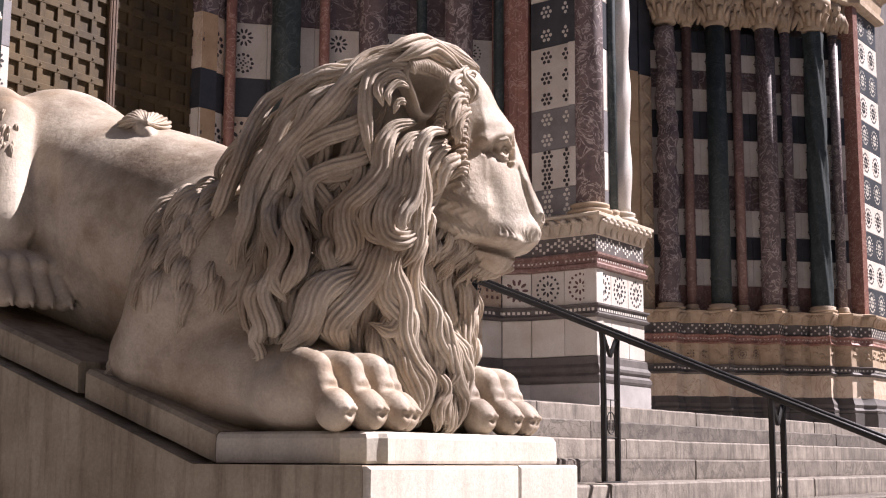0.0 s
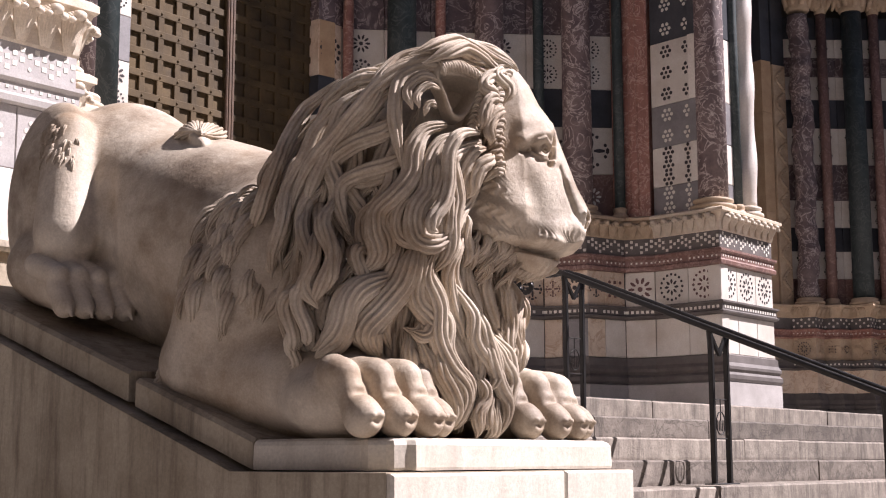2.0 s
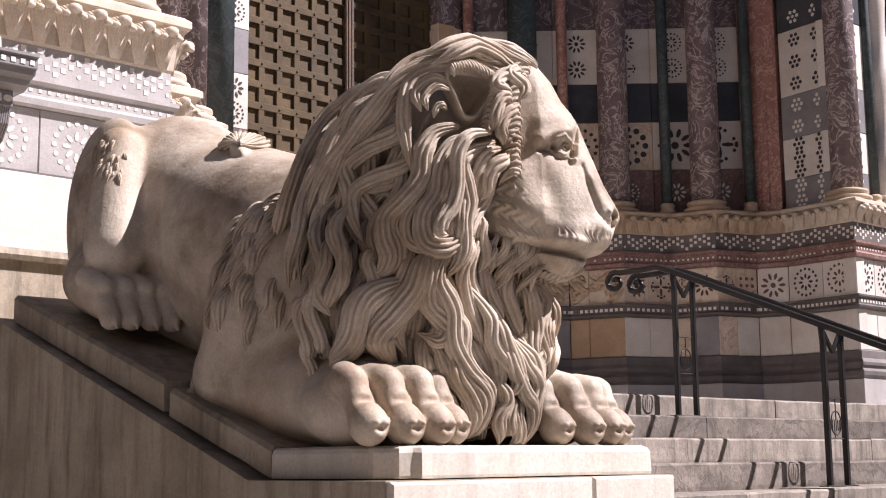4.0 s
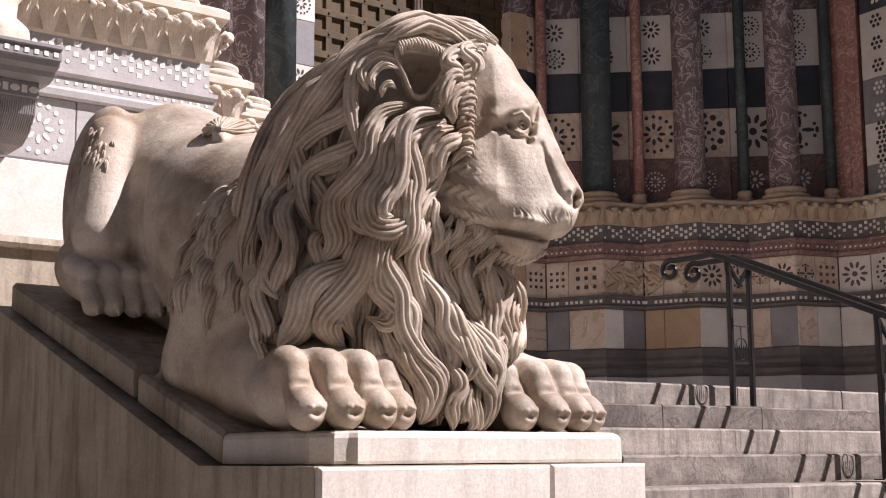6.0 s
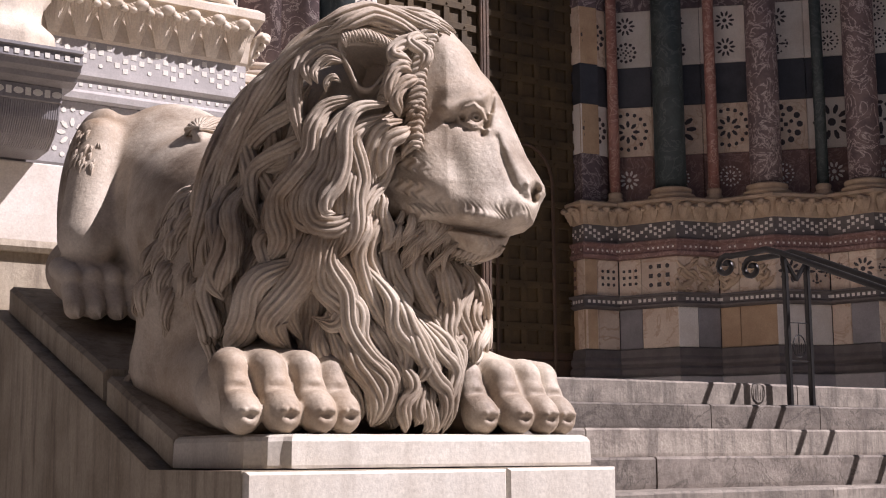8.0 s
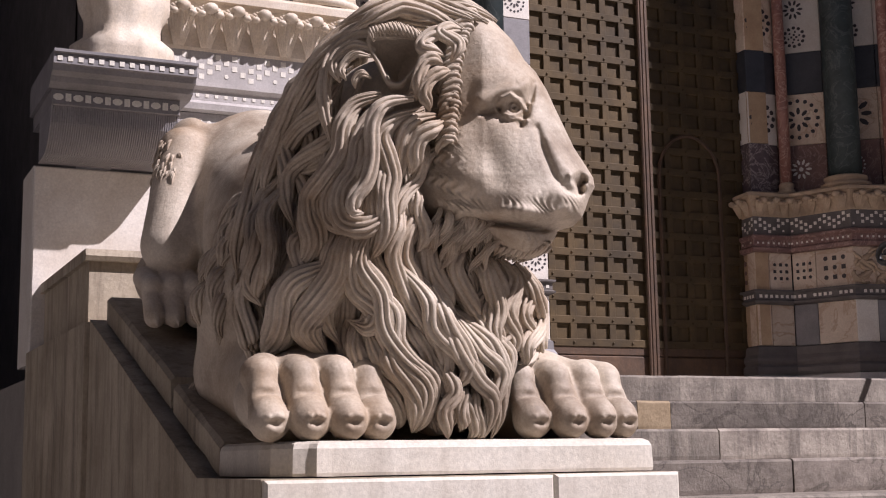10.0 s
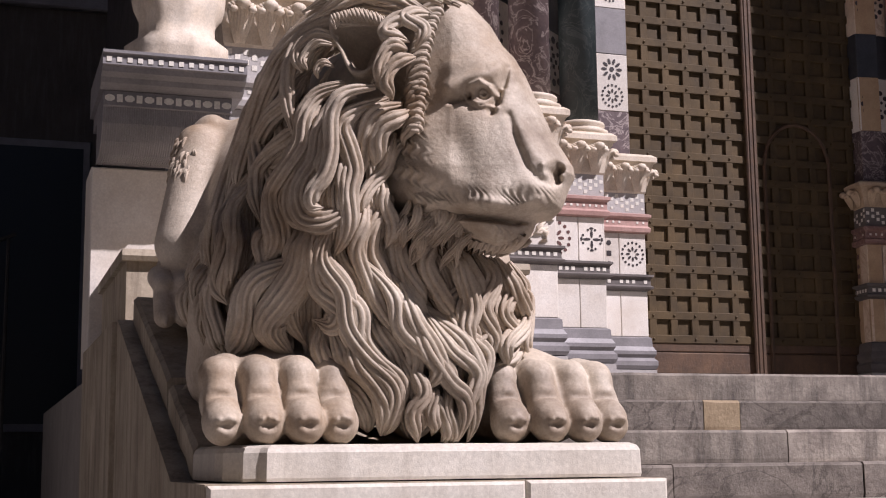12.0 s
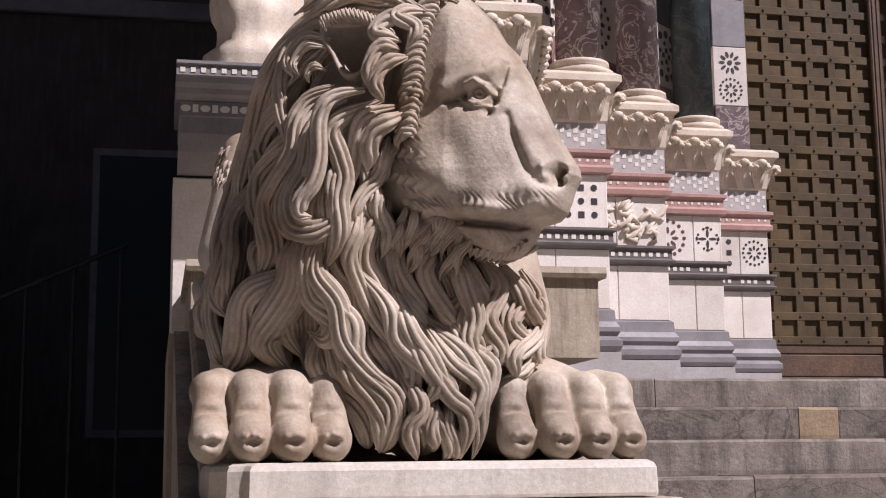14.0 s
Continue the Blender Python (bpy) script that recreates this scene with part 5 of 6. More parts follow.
def lion_mane():
    s, g = region((-0.05, -0.2, 1.5), (1.3, 1.5, 3.1))
    FIELD[s] = sm(FIELD[s], mane_mass(g) + 0.105, 0.03)
    rr = np.random.RandomState(3)
    hd = np.array(HH)

    def flow(P):
        """Away from the face at the crown, then down; hair behind the shoulder sweeps back."""
        rel = P - HC
        out = rel - (rel @ hd)[:, None] * hd
        high = np.clip((P[:, 2:3] - 2.26) / 0.40, 0, 1)
        d = high * (0.8 * out / np.maximum(np.linalg.norm(out, axis=1, keepdims=True), 1e-6) - 0.9 * hd)
        d = d + np.array([0, 0, -1.0]) * (1.2 - 0.7 * high)
        d = d + np.array([0.0, 0.28, 0.0]) * np.clip((P[:, 1:2] - 0.35) / 0.4, 0, 1)
        return d

    # deeper locks that fill the ground between the carved ones
    jobs = []
    for zc, cnt, ln in ((1.80, 22, 0.24), (1.90, 22, 0.30), (2.04, 24, 0.36), (2.20, 24, 0.40), (2.36, 24, 0.44), (2.50, 22, 0.46), (2.62, 18, 0.46), (2.72, 12, 0.5)):
        for i in range(cnt):
            a = 2 * math.pi * (i + rr.uniform(-0.3, 0.3)) / cnt + zc * 3
            rad = 0.40 if zc < 2.69 else 0.14
            q = np.array([0.51 + rad * math.cos(a), 0.40 + rad * math.sin(a), zc + rr.uniform(-0.05, 0.05)])
            rel = q - HC
            if rel @ hd > 0.04 and q[2] > 2.02 or np.linalg.norm(q - EAR) < 0.13:
                continue
            jobs.append((q, ln * rr.uniform(0.8, 1.2), rr.uniform(0.040, 0.062), rr.uniform(-0.080, -0.045), rr.uniform(0.016, 0.028), ln * rr.uniform(2.0, 2.6), 2.5 * a + zc * 5 + rr.uniform(-0.35, 0.35)))
    comb(*[list(c) for c in zip(*jobs)], flow, 3, 30, 0.42, 0.0, mane_mass, 0.02)
    guide(0.05, 0.02, 282, 54, 275, 56, 263, 57, 244, 61, 225, 62, 213, 57, 204, 47, 188, 41, 171, 31, 168, 17)
    guide(0.045, 0.02, 269, 53, 254, 56, 238, 57, 222, 56, 209, 51, 201, 46, 191, 41, 178, 33, 170, 21, 167, 7)
    guide(0.042, 0.03, 260, 51, 248, 53, 234, 55, 222, 52, 219, 43, 220, 34, 222, 24)
    guide(0.03, 0.03, 241, 49, 231, 50, 225, 46, 227, 41)
    guide(0.022, 0.03, 240, 47, 233, 47, 229, 44, 230, 41)
    guide(0.02, 0.03, 239, 44, 235, 44, 233, 41)
    guide(0.045, 0.015, 226, 59, 212, 53, 204, 47, 193, 42, 180, 36, 172, 25, 168, 11, 168, -2)
    guide(0.055, 0.02, 220, 47, 215, 40, 196, 38, 182, 33, 187, 21, 184, 12)
    guide(0.045, 0.015, 225, 33, 218, 28, 201, 26, 191, 21, 191, 10, 198, -3)
    guide(0.045, 0, 223, 31, 210, 26, 192, 24, 200, 11, 205, -1)
    guide(0.06, 0.03, 244, 38, 233, 36, 228, 30, 227, 21, 219, 12, 211, 6, 210, -4, 212, -12, 209, -18, 203, -20)
    guide(0.05, 0.02, 229, 27, 225, 17, 217, 10, 213, 2, 216, -8, 213, -17, 206, -19)
    guide(0.06, 0.04, 249, 34, 240, 31, 236, 23, 235, 14, 230, 7, 228, 0, 230, -7, 238, -9, 245, -5, 243, 2)
    guide(0.04, 0.045, 257, 32, 247, 31, 242, 26, 242, 15, 240, 7, 236, 2, 235, -3, 239, -4)
    guide(0.05, 0.04, 263, 32, 250, 29, 245, 25, 248, 18, 250, 11, 248, 3, 248, -8, 245, -17, 240, -24)
    guide(0.04, 0.03, 270, 32, 258, 30, 254, 25, 253, 17, 250, 10, 248, 5)
    guide(0.045, 0.03, 273, 29, 262, 25, 259, 20, 259, 13)
    guide(0.035, 0.02, 268, 25, 265, 20, 263, 14, 257, 7, 253, -1, 252, -10)
    guide(0.04, 0.03, 274, 50, 265, 49, 261, 46, 270, 44)
    guide(0.035, 0.035, 281, 52, 268, 49, 275, 46, 272, 42)
    guide(0.035, 0.03, 269, 42, 262, 42, 259, 38, 258, 34)
    guide(0.035, 0.03, 272, 40, 264, 38, 261, 34, 264, 30)
    guide(0.055, 0.02, 268, 9, 262, -2, 257, -13, 256, -24, 261, -33, 263, -40, 265, -45, 267, -50)
    guide(0.04, 0.01, 258, 1, 254, -10, 250, -21, 255, -34, 261, -43, 270, -51)
    guide(0.085, 0.045, 233, -9, 230, -17, 225, -26, 215, -34, 209, -39, 209, -44, 215, -52)
    guide(0.075, 0.04, 222, -22, 209, -25, 202, -29, 198, -36, 193, -41, 183, -44)
    guide(0.04, 0.03, 214, -25, 205, -29, 201, -37, 196, -43, 185, -47)
    guide(0.06, 0.045, 237, -9, 232, -20, 232, -32, 239, -39, 242, -43, 237, -46, 230, -44)
    guide(0.06, 0.05, 240, -12, 236, -23, 244, -35, 246, -46, 255, -54, 268, -59, 267, -64, 262, -68)
    guide(0.05, 0.045, 237, -47, 243, -55, 256, -60, 262, -63, 259, -68)
    guide(0.05, 0.035, 231, -46, 229, -52, 236, -60, 247, -65, 252, -69, 250, -72)
    guide(0.05, 0.03, 256, -45, 259, -50, 269, -55, 274, -60, 280, -63, 277, -66)
    guide(0.045, 0.04, 268, -40, 271, -47, 279, -53, 279, -58, 285, -61, 286, -64)
    guide(0.045, 0.04, 276, -42, 281, -48, 293, -53, 302, -55, 303, -62)
    guide(0.045, 0.03, 289, -41, 301, -45, 308, -49, 309, -55, 312, -62)
    guide(0.03, 0.02, 290, -56, 288, -60, 291, -62, 293, -65)
    guide(0.03, 0.02, 297, -55, 296, -59, 301, -61, 302, -64)
    guide(0.035, 0.02, 269, -51, 278, -57, 291, -59, 298, -62, 298, -65)
    guide(0.06, 0.03, 301, -10, 303, -22, 310, -31, 304, -38, 309, -43, 316, -47)
    guide(0.06, 0.01, 315, -16, 326, -26, 322, -34, 334, -38, 334, -43)
    guide(0.05, 0.02, 295, -15, 300, -26, 305, -35, 303, -42, 308, -47)
    guide(0.045, 0, 280, -3, 272, -21, 280, -35, 290, -42)
    guide(0.045, 0, 296, -10, 285, -25, 295, -37, 301, -42)
    guide(0.04, 0, 269, 0, 269, -19, 274, -34, 282, -42, 293, -48)
    guide(0.04, 0, 251, -19, 248, -30, 252, -40, 260, -47)
    guide(0.05, 0.015, 154, 67, 139, 57, 142, 45, 147, 31, 145, 19, 139, 8, 119, 2)
    guide(0.045, 0.02, 190, 54, 174, 45, 169, 32, 164, 19, 166, 4, 163, -7, 161, -17)
    guide(0.045, 0.02, 179, 25, 173, 11, 176, -2, 182, -12, 178, -21)
    guide(0.035, 0, 143, 30, 130, 18, 121, 10, 120, 2)
    guide(0.04, 0.015, 183, 2, 186, -12, 183, -22, 187, -30)
    guide(0.04, 0.02, 190, 16, 188, 3, 193, -8, 194, -19, 191, -25)
    guide(0.045, 0.03, 175, -18, 170, -27, 175, -34, 171, -40, 162, -43)
    guide(0.04, 0.02, 182, -19, 179, -26, 183, -36, 180, -40)
    guide(0.04, 0, 141, 18, 126, 8, 119, 0, 126, -9)
    guide(0.04, 0, 157, 14, 153, -1, 149, -10, 132, -16)
    guide(0.035, 0, 131, 49, 125, 38, 122, 30, 123, 21)
    guide(0.035, 0.01, 164, 38, 162, 26, 160, 13, 162, 3)
    guide(0.04, 0.01, 200, 55, 187, 48, 183, 37, 177, 23, 174, 12)
    guide(0.04, 0.02, 177, -21, 173, -27, 176, -36, 172, -41)
    guide(0.04, 0.01, 185, -9, 182, -18, 184, -26, 179, -32)
    guide(0.055, 0.03, 312, -15, 316, -25, 311, -35, 317, -41, 316, -47)
    guide(0.055, 0.03, 320, -15, 326, -25, 340, -31, 322, -40, 328, -45)
    guide(0.05, 0.02, 338, -14, 342, -23, 341, -30, 343, -37, 341, -41)
    guide(0.045, 0.03, 309, -35, 314, -41, 310, -47, 325, -51)
    guide(0.045, 0.03, 295, -38, 304, -44, 315, -46, 313, -54, 307, -61)
    guide(0.04, 0.02, 305, -54, 301, -59, 300, -63)
    guide(0.045, 0.04, 270, -32, 276, -42, 286, -48, 289, -52, 283, -57)
    guide(0.045, 0.045, 255, -26, 267, -37, 270, -45, 280, -49, 294, -52, 297, -56)
    guide(0.045, 0.05, 233, -25, 240, -34, 251, -42, 252, -50, 260, -55, 271, -58, 269, -63, 262, -67)
    guide(0.05, 0.045, 244, -48, 248, -55, 260, -60, 263, -63, 260, -68)
    guide(0.04, 0.04, 285, -41, 293, -47, 306, -49, 305, -54, 299, -60)
    guide(0.04, 0.04, 276, -53, 282, -57, 277, -61, 281, -65)
    guide(0.035, 0.04, 290, -56, 288, -60, 291, -63)
    guide(0.04, 0.03, 322, -36, 338, -39, 322, -47)
    guide(0.04, 0.03, 342, -20, 340, -28, 336, -37, 341, -38)
    guide(0.04, 0.02, 205, -7, 202, -13, 206, -23, 199, -27)
    guide(0.045, 0.02, 187, 13, 187, 0, 194, -12, 190, -22, 185, -28)
    guide(0.04, 0.015, 174, 14, 178, -1, 185, -13, 180, -24, 176, -34)
    guide(0.035, 0.02, 179, -34, 170, -39, 171, -46, 154, -48)
    guide(0.035, 0.03, 239, 26, 239, 16, 236, 9)
    guide(0.035, 0.04, 247, 16, 245, 9, 246, 1, 244, -8)
    guide(0.04, 0.03, 265, 11, 263, 1, 268, -9, 265, -20)


PROFILE = [(0.10, 0.20), (0.150, 0.190), (0.178, 0.172), (0.228, 0.115), (0.261, 0.055), (0.291, 0.021), (0.319, -0.03), (0.34, -0.081), (0.362, -0.132), (0.391, -0.2), (0.421, -0.25), (0.44, -0.284), (0.443, -0.309), (0.428, -0.335), (0.416, -0.368), (0.405, -0.393), (0.38, -0.414), (0.338, -0.426), (0.33, -0.447), (0.304, -0.48), (0.279, -0.497), (0.246, -0.503)]
THROAT = [(0.20, -0.487), (0.15, -0.46), (0.05, -0.42), (-0.10, -0.36)]


def near(f, z, pts):
    """Distance in the head's profile plane to an open line."""
    d = np.full(np.shape(f), 9.0)
    for (a, b_), (c, e) in zip(pts[:-1], pts[1:]):
        u, v = c - a, e - b_
        t = np.clip(((f - a) * u + (z - b_) * v) / (u * u + v * v + 1e-12), 0, 1)
        d = np.minimum(d, np.hypot(f - a - t * u, z - b_ - t * v))
    return d


def ridge(f, z, height, wide, *pts):
    """A rounded ridge, or with a negative height a groove, along a line on the side of the face."""
    return height * np.exp(-(near(f, z, pts if len(pts) > 1 else pts + pts) / wide) ** 2)


def face_width(f, z):
    """Half the head's width at a place of its profile, with the features of the cheek carved in."""
    base = np.interp(f, [-0.10, 0.05, 0.15, 0.22, 0.30, 0.38, 0.45], [0.05, 0.155, 0.170, 0.155, 0.130, 0.108, 0.090])
    base = base * np.interp(z, [-0.52, -0.45, -0.425, -0.405, -0.30, -0.10, 0.02, 0.25], [0.76, 0.82, 0.86, 1.05, 1.08, 0.97, 0.86, 0.70])
    d = near(f, z, PROFILE + THROAT)
    w = base * np.sqrt(np.maximum(0, 1 - (1 - np.clip(d / (0.72 * base), 0, 1)) ** 2))
    soft = np.clip(d / 0.03, 0, 1)
    r = ridge(f, z, 0.016, 0.020, (0.285, -0.030), (0.250, -0.062), (0.20, -0.075), (0.15, -0.095))
    r += ridge(f, z, 0.010, 0.035, (0.24, -0.03), (0.16, -0.04))
    r += ridge(f, z, -0.025, 0.026, (0.238, -0.116), (0.205, -0.116))
    r += ridge(f, z, -0.020, 0.008, (0.190, -0.112), (0.172, -0.122), (0.150, -0.128))
    r += ridge(f, z, -0.020, 0.009, (0.268, -0.10), (0.262, -0.13), (0.250, -0.158))
    r += ridge(f, z, -0.018, 0.009, (0.287, -0.030), (0.276, -0.085))
    # eyeball with lids, ring and pupil
    e = np.hypot((f - 0.226) * 0.85, z + 0.114)
    r += 0.030 * np.sqrt(np.maximum(0, 1 - (e / 0.027) ** 2))
    ring = np.hypot(f - 0.232, z + 0.112)
    r -= 0.010 * np.exp(-((ring - 0.0135) / 0.003) ** 2) + 0.015 * np.exp(-(ring / 0.0048) ** 2)
    r += ridge(f, z, 0.020, 0.006, (0.262, -0.112), (0.248, -0.092), (0.226, -0.083), (0.202, -0.092), (0.184, -0.114))
    r += ridge(f, z, 0.013, 0.006, (0.264, -0.146), (0.246, -0.141), (0.224, -0.144), (0.203, -0.135), (0.184, -0.118))
    # cheekbone, its break, muzzle and the fold behind the nose
    r += ridge(f, z, 0.007, 0.050, (0.20, -0.19), (0.27, -0.28))
    r += ridge(f, z, -0.003, 0.030, (0.150, -0.15), (0.155, -0.22), (0.19, -0.31))
    r += ridge(f, z, 0.012, 0.050, (0.07, -0.20), (0.10, -0.30))
    r += ridge(f, z, 0.020, 0.050, (0.35, -0.365), (0.26, -0.375))
    r += ridge(f, z, -0.008, 0.010, (0.292, -0.165), (0.312, -0.24), (0.335, -0.30), (0.365, -0.338), (0.40, -0.345))
    r += ridge(f, z, 0.007, 0.018, (0.325, -0.20), (0.36, -0.275), (0.385, -0.292))
    r += ridge(f, z, -0.05, 0.0125, (0.412, -0.300), (0.400, -0.312), (0.405, -0.328))
    r += ridge(f, z, 0.008, 0.008, (0.378, -0.300), (0.383, -0.322))
    # mouth line with its deep corner and a full lip over it
    mouth = ((0.100, -0.414), (0.163, -0.414), (0.243, -0.428), (0.30, -0.434), (0.345, -0.426))
    r += ridge(f, z, -0.042, 0.0095, *mouth) + ridge(f, z, -0.035, 0.013, (0.105, -0.414), (0.118, -0.412))
    r += ridge(f, z, 0.014, 0.016, (0.20, -0.396), (0.30, -0.405), (0.37, -0.395))
    # combed hair on the lip, the jaw and the cheek's edge
    lip = np.exp(-(near(f, z, ((0.10, -0.375), (0.24, -0.395), (0.38, -0.385))) / 0.030) ** 2)
    jaw = np.exp(-(near(f, z, ((0.18, -0.46), (0.29, -0.478))) / 0.020) ** 2)
    back = np.exp(-(near(f, z, ((0.03, -0.10), (0.03, -0.30), (0.08, -0.40))) / 0.045) ** 2)
    wave = 0.010 * np.sin(z * 95 + f * 40) + 0.5 * z
    r += 0.0034 * (lip + jaw) * (0.65 + 0.5 * np.sin(f * 71 + z * 37)) * np.sin((f + wave) * 2 * math.pi / 0.0155) + 0.006 * back * np.sin((f + 1.6 * wave) * 2 * math.pi / 0.019)
    return np.maximum(w + 1.3 * r * soft * np.minimum(1, w / 0.02), 0.0)


def lion_face():
    """The head under the mane: skull, muzzle, nose and jaw as one closed shell, alike on both sides."""
    rows, cols = 250, 130
    zs = np.linspace(-0.503, 0.20, rows)
    pf, pz = np.array(PROFILE[::-1]).T
    front = np.interp(zs, pz, pf)
    tf, tz = np.array(THROAT).T
    rear = np.interp(zs, np.concatenate([[-0.503], tz]), np.concatenate([[0.246], tf]))
    s = np.linspace(0, 1, cols) ** 1.7
    f = front[:, None] + (rear - front)[:, None] * s[None]
    z = np.repeat(zs[:, None], cols, 1)
    w = face_width(f, z)
    i = np.arange(rows - 1)[:, None] * cols + np.arange(cols - 1)[None]
    q = np.stack([i, i + 1, i + cols + 1, i + cols], -1).reshape(-1, 4)
    for side in (1, -1):
        base = sum(len(a) for a in LOCK_V)
        LOCK_V.append(head(f, side * w, z).reshape(-1, 3))
        LOCK_F.append((q if side > 0 else q[:, ::-1]) + base)
    # hair drawn back from the forehead over the crown
    for k in range(13):
        r0 = (k - 6) * 0.027
        t = np.linspace(0, 1, 30)
        ff = 0.185 - 3.2 * r0 * r0 - (0.32 + 0.04 * math.sin(k * 2.4)) * t
        zz = 0.165 - 2.0 * r0 * r0 + 0.055 * np.sin(np.minimum(1, t * 1.25) * 1.75) ** 0.8 - 0.16 * np.clip(t - 0.55, 0, 1) + 0.010 * math.sin(k * 1.9)
        core = head(ff, r0 * (1 + 0.55 * t) + 0.018 * np.sin(t * 6.5 + k * 0.8), zz)
        lock(core, np.repeat([[0.0, 0.0, 1.0]], 30, 0), 0.028 * np.minimum(1, 0.3 + 2.5 * t) * np.clip((1 - t) / 0.25, 0.15, 1), 4, 0.4 * np.sin(t * 6 + k))
    # short curls where the mane meets the face
    rr = np.random.RandomState(5)
    for side in (1, -1):
        for k in range(20):
            z0 = 0.17 - 0.02 * k
            f0 = np.interp(z0, [-0.25, -0.12, 0.05, 0.12, 0.20], [0.075, 0.085, 0.10, 0.125, 0.145]) + rr.uniform(-0.006, 0.006)
            t = np.linspace(0, 1, 12)
            ff, zz = f0 - 0.055 * t + 0.006 * np.sin(t * 6), z0 + 0.020 * np.sin(t * 3.2) - 0.030 * t
            core = head(ff, side * (face_width(ff, zz) + 0.004 + 0.018 * np.sin(t * 2.6)), zz)
            lock(core, np.repeat([np.array(HR) * side], 12, 0), 0.015 * np.minimum(1, 0.25 + 3 * t) * np.clip((1 - t) / 0.3, 0.3, 1), 2, 0 * t)
        # beard under the jaw and the cheek
        for k in range(40):
            f0, z0 = rr.uniform(0.02, 0.19), rr.uniform(-0.45, -0.36)
            t = np.linspace(0, 1, 14)
            ff, zz = f0 - 0.06 * t + 0.010 * np.sin(t * 6 + k), z0 - 0.10 * t - 0.25 * max(0, f0 - 0.12)
            core = head(ff, side * (0.108 - 0.35 * max(0, f0 - 0.06) + rr.uniform(-0.02, 0.010) + 0.01 * np.sin(t * 5)), zz)
            lock(core, np.repeat([np.array(HR) * side], 14, 0), rr.uniform(0.008, 0.014) * np.minimum(1, 0.3 + 3 * t) * np.clip((1 - t) / 0.5, 0.1, 1), 3, 0 * t)
        # tufted chin
        for k in range(9):
            f0 = 0.31 - 0.016 * k
            t = np.linspace(0, 1, 8)
            core = head(f0 - 0.02 * t, side * (0.050 - 0.02 * t), np.interp(f0, [0.18, 0.25, 0.31], [-0.47, -0.485, -0.462]) - 0.026 * t)
            lock(core, np.repeat([np.array(HR) * side], 8, 0), 0.013 * np.clip((1 - t) / 0.6, 0.1, 1), 2, 0 * t)


def lion_ears():
    """Open ears: a smooth lower rim, a tufted upper rim and a deep hollow."""
    loop = np.array([(-0.141, 0.088), (-0.105, 0.098), (-0.062, 0.096), (-0.02, 0.080), (0.012, 0.060), (-0.008, 0.022), (-0.035, -0.018), (-0.062, -0.052), (-0.093, -0.052), (-0.108, -0.028), (-0.122, 0.008), (-0.148, 0.052)])
    n, c = 48, loop.mean(0)
    k = np.arange(n) * len(loop) / n
    i0 = k.astype(int)
    u = (k - i0)[:, None]
    rim = loop[i0] * (1 - u) + loop[(i0 + 1) % len(loop)] * u
    for _ in range(2):
        rim = (np.roll(rim, 1, 0) + 2 * rim + np.roll(rim, -1, 0)) / 4
    for side in (1, -1):
        out = 0.216 - 0.26 * (rim[:, 0] + 0.07)
        rings = [head(c[0] + (rim[:, 0] - c[0]) * q, side * (out - dep), c[1] + (rim[:, 1] - c[1]) * q) for q, dep in ((1.12, 0.07), (1.14, 0.02), (1.10, 0.0), (1.0, -0.006), (0.93, 0.004), (0.88, 0.03), (0.74, 0.08), (0.50, 0.12), (0.05, 0.13))]
        base = sum(len(a) for a in LOCK_V)
        LOCK_V.append(np.concatenate(rings))
        a = np.arange(len(rings) - 1)[:, None] * n
        j0, j1 = np.arange(n)[None], (np.arange(n)[None] + 1) % n
        q = np.stack([a + j0, a + j1, a + n + j1, a + n + j0], -1).reshape(-1, 4)
        LOCK_F.append((q if side < 0 else q[:, ::-1]) + base)
        for m in range(15):
            j = (n + m - 1) % n
            p = rim[j]
            t = np.linspace(0, 1, 8)
            core = head(p[0] - 0.004 + 0.016 * t, side * (out[j] + 0.012 + 0.012 * np.sin(t * 3)), p[1] + 0.018 - 0.040 * t)
            lock(core, np.repeat([np.array(HR) * side], 8, 0), 0.0105 * np.clip((1 - t) / 0.4, 0.3, 1) * np.minimum(1, 0.4 + 1.2 * t) * (0.8 + 0.4 * ((m * 7) % 5) / 5), 2, 0 * t)
        # tuft standing in front of the hollow
        for m in range(9):
            t = np.linspace(0, 1, 10)
            z0 = 0.045 - 0.011 * m
            core = head(0.020 - 0.005 * m - 0.030 * t, side * (0.205 + 0.012 * np.sin(t * 3)), z0 - 0.006 * m + 0.012 * np.sin(t * 3))
            lock(core, np.repeat([np.array(HR) * side], 10, 0), 0.011 * np.clip((1 - t) / 0.5, 0.2, 1), 2, 0 * t)


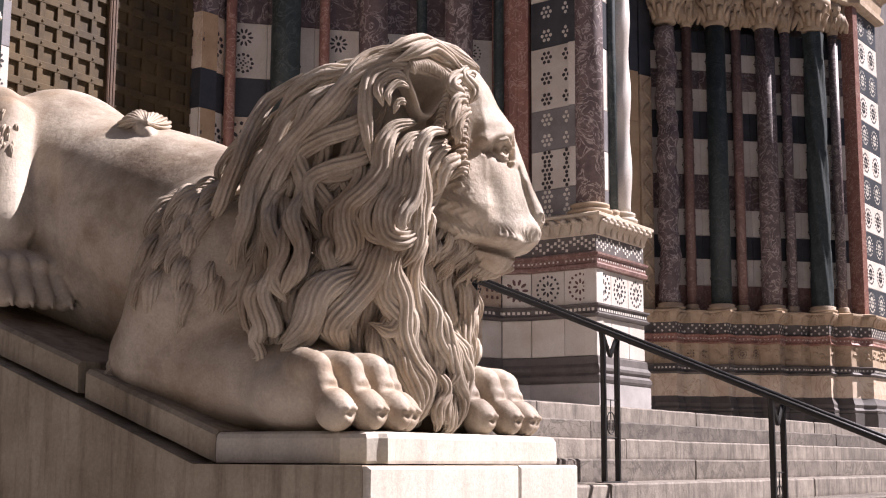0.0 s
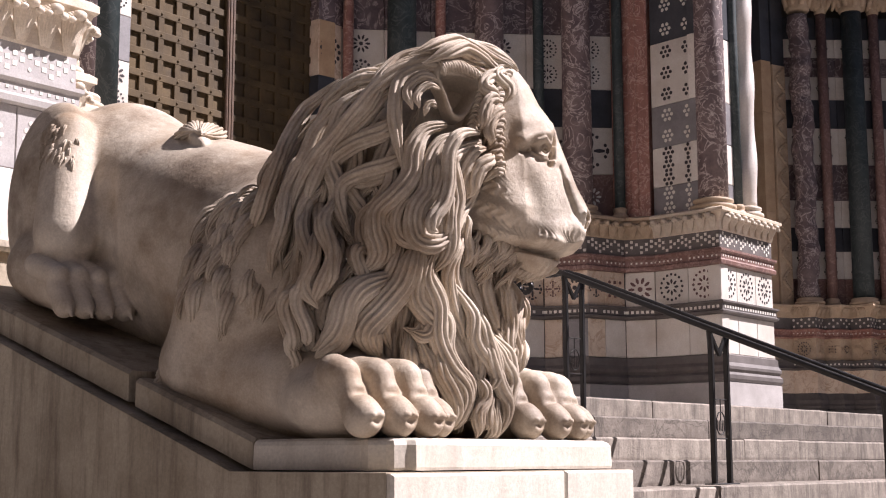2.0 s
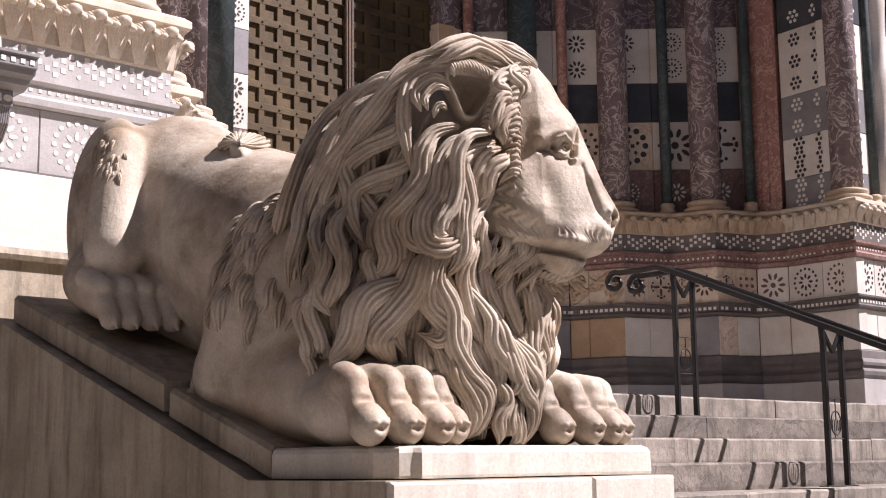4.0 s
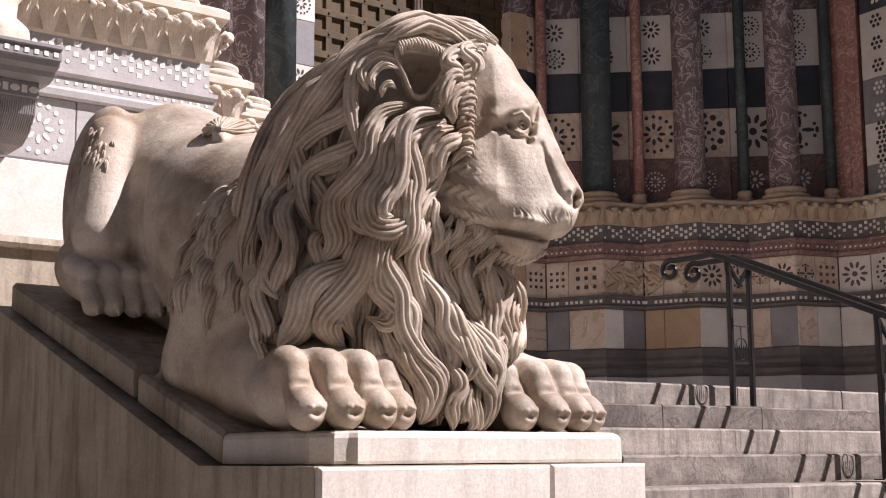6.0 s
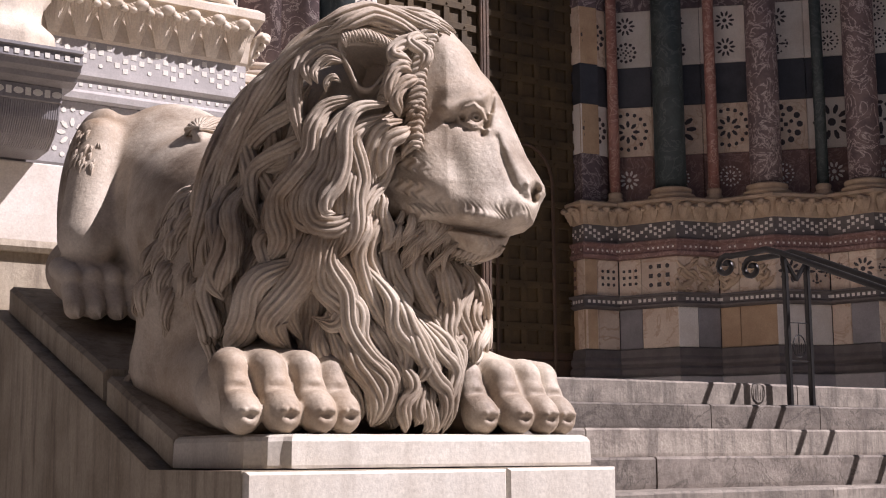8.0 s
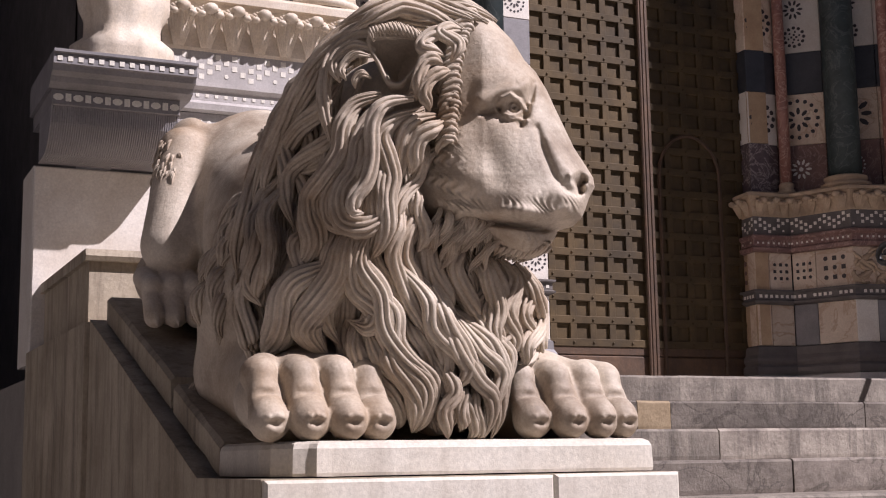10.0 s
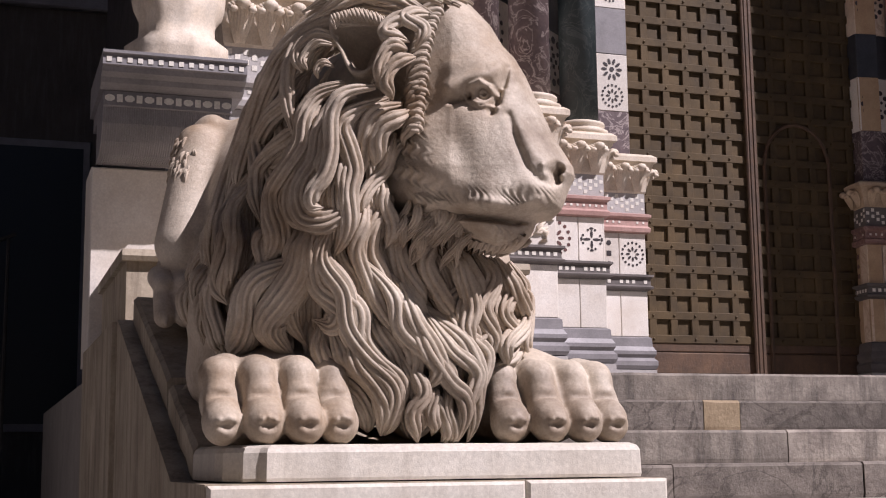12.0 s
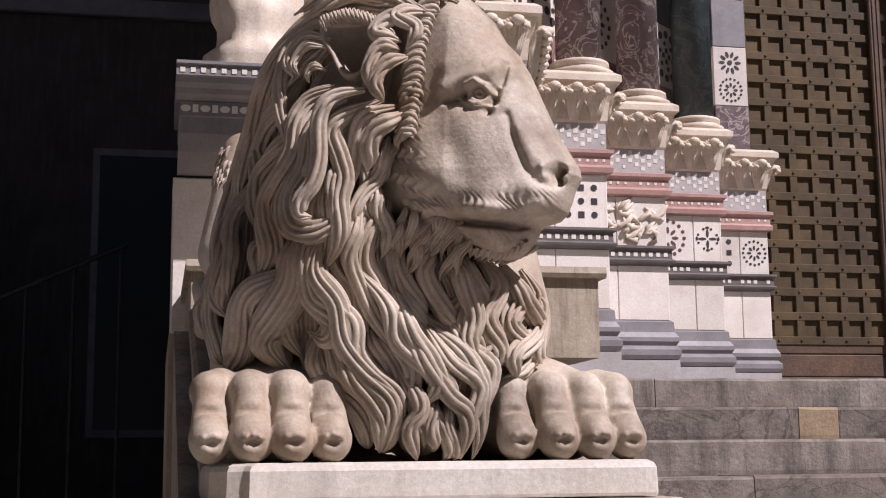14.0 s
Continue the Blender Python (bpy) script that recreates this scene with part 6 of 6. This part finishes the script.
def lion_fur():
    """Short carved tufts on the flank, the shoulder's edge, the thigh and behind the elbow."""
    rr = np.random.RandomState(8)

    def back(P):
        return np.array([[0.0, 0.42, -0.9]]).repeat(len(P), 0)

    fur = []
    for lo, hi, cnt, ln, wd in (((0.0, 0.62, 2.02), (0.28, 0.90, 2.46), 46, 0.20, 0.055), ((0.08, 1.04, 1.66), (0.2, 1.14, 1.80), 12, 0.10, 0.035)):
        for _ in range(cnt):
            q = np.array([rr.uniform(a, b_) for a, b_ in zip(lo, hi)])
            fur.append((q, ln * rr.uniform(0.7, 1.3), wd * rr.uniform(0.8, 1.2), rr.uniform(-0.012, 0.004), rr.uniform(0.008, 0.018), rr.uniform(0.5, 1.0), rr.uniform(0, 6.28)))
    # the ruffled skin of the knee
    knee = []
    for i in range(70):
        q = np.array([0.12, rr.uniform(1.56, 1.84), rr.uniform(2.58, 2.74)])
        knee.append((q, rr.uniform(0.06, 0.11), rr.uniform(0.012, 0.018), rr.uniform(-0.009, -0.004), 0.006, 0.7, rr.uniform(0, 6.28)))
    comb(*[list(c) for c in zip(*knee)], back, 2, 14, 0.6, 0.0, field_at, 0.008)
    comb(*[list(c) for c in zip(*fur)], back, 4, 18, 0.5, 0.0, field_at, 0.03)
    # tuft at the tail's end, lying on the back
    for a in range(11):
        w = (a - 5) / 5
        t = np.linspace(0, 1, 16)[:, None]
        c = np.array([0.60, 1.47, 2.675]) + t * np.array([-0.19, -0.22, -0.055]) + np.sin(math.pi * t) * np.array([0.035, -0.03, 0.0]) * w * 1.6
        c = c + np.array([0, 0, 1.0]) * (0.03 * np.sin(math.pi * t) * (1 - w * w) + 0.006 * np.sin(t * 9 + a))
        lock(c, np.array([[-0.3, 0.0, 0.95]]).repeat(16, 0), 0.024 * np.minimum(1, (1 - t[:, 0]) * 3 + 0.1), 3, 0 * t[:, 0])


def skin(field, lo, h):
    """Surface nets: one vertex in each cell that the surface crosses, one quad round each crossed edge."""
    inside = field < 0
    nx, ny, nz = field.shape
    acc, cnt = np.zeros((nx - 1, ny - 1, nz - 1, 3), np.float32), np.zeros((nx - 1, ny - 1, nz - 1), np.float32)
    for ax in range(3):
        o1, o2 = [(1, 2), (0, 2), (0, 1)][ax]
        a = [slice(None)] * 3
        c = [slice(None)] * 3
        a[ax], c[ax] = slice(0, -1), slice(1, None)
        fa, fc = field[tuple(a)], field[tuple(c)]
        crossed = inside[tuple(a)] != inside[tuple(c)]
        tt = np.where(crossed, fa / np.where(crossed, fa - fc, 1), 0)
        for i in (0, 1):
            for j in (0, 1):
                sl = [slice(None)] * 3
                sl[o1] = slice(i, (-1 if i == 0 else None))
                sl[o2] = slice(j, (-1 if j == 0 else None))
                cr, t_ = crossed[tuple(sl)], tt[tuple(sl)]
                acc[..., ax] += t_
                acc[..., o1] += cr * i
                acc[..., o2] += cr * j
                cnt += cr
    on = cnt > 0
    ids = np.full(cnt.shape, -1, np.int64)
    ids[on] = np.arange(on.sum())
    cell = np.argwhere(on)
    verts = (cell + acc[on] / cnt[on][:, None]) * h + lo
    quads = []
    for ax in range(3):
        o1, o2 = [(1, 2), (2, 0), (0, 1)][ax]
        a = [slice(1, -1)] * 3
        c = [slice(1, -1)] * 3
        a[ax], c[ax] = slice(0, -1), slice(1, None)
        ia, ic = inside[tuple(a)], inside[tuple(c)]
        e = np.argwhere(ia != ic)
        start = np.array([1, 1, 1])
        start[ax] = 0
        flip = ia[tuple(e.T)]
        e = e + start
        d1, d2 = np.eye(3, dtype=int)[o1], np.eye(3, dtype=int)[o2]
        q = np.stack([ids[tuple((e - d1 - d2).T)], ids[tuple((e - d2).T)], ids[tuple(e.T)], ids[tuple((e - d1).T)]], 1)
        q[~flip] = q[~flip][:, ::-1]
        quads.append(q)
    return verts, np.concatenate(quads)


lion_body()
lion_mane()
lion_face()
lion_ears()
lion_fur()
FIELD[:, :, 0], FIELD[0], FIELD[-1], FIELD[:, 0], FIELD[:, -1], FIELD[:, :, -1] = 1, 1, 1, 1, 1, 1
lv, lq = skin(FIELD, LO, VOX)
me = bpy.data.meshes.new("lion_statue")
kv, kf = np.concatenate(LOCK_V), np.concatenate(LOCK_F)
me.from_pydata(np.concatenate([lv, kv]), [], np.concatenate([lq, kf + len(lv)]).tolist())
me.polygons.foreach_set("use_smooth", [True] * len(me.polygons))
me.update()
me.materials.append(M_LION)
tagged(part("lion_statue", me), "weathered cream marble lion reclining on a sloping plinth", "statue")
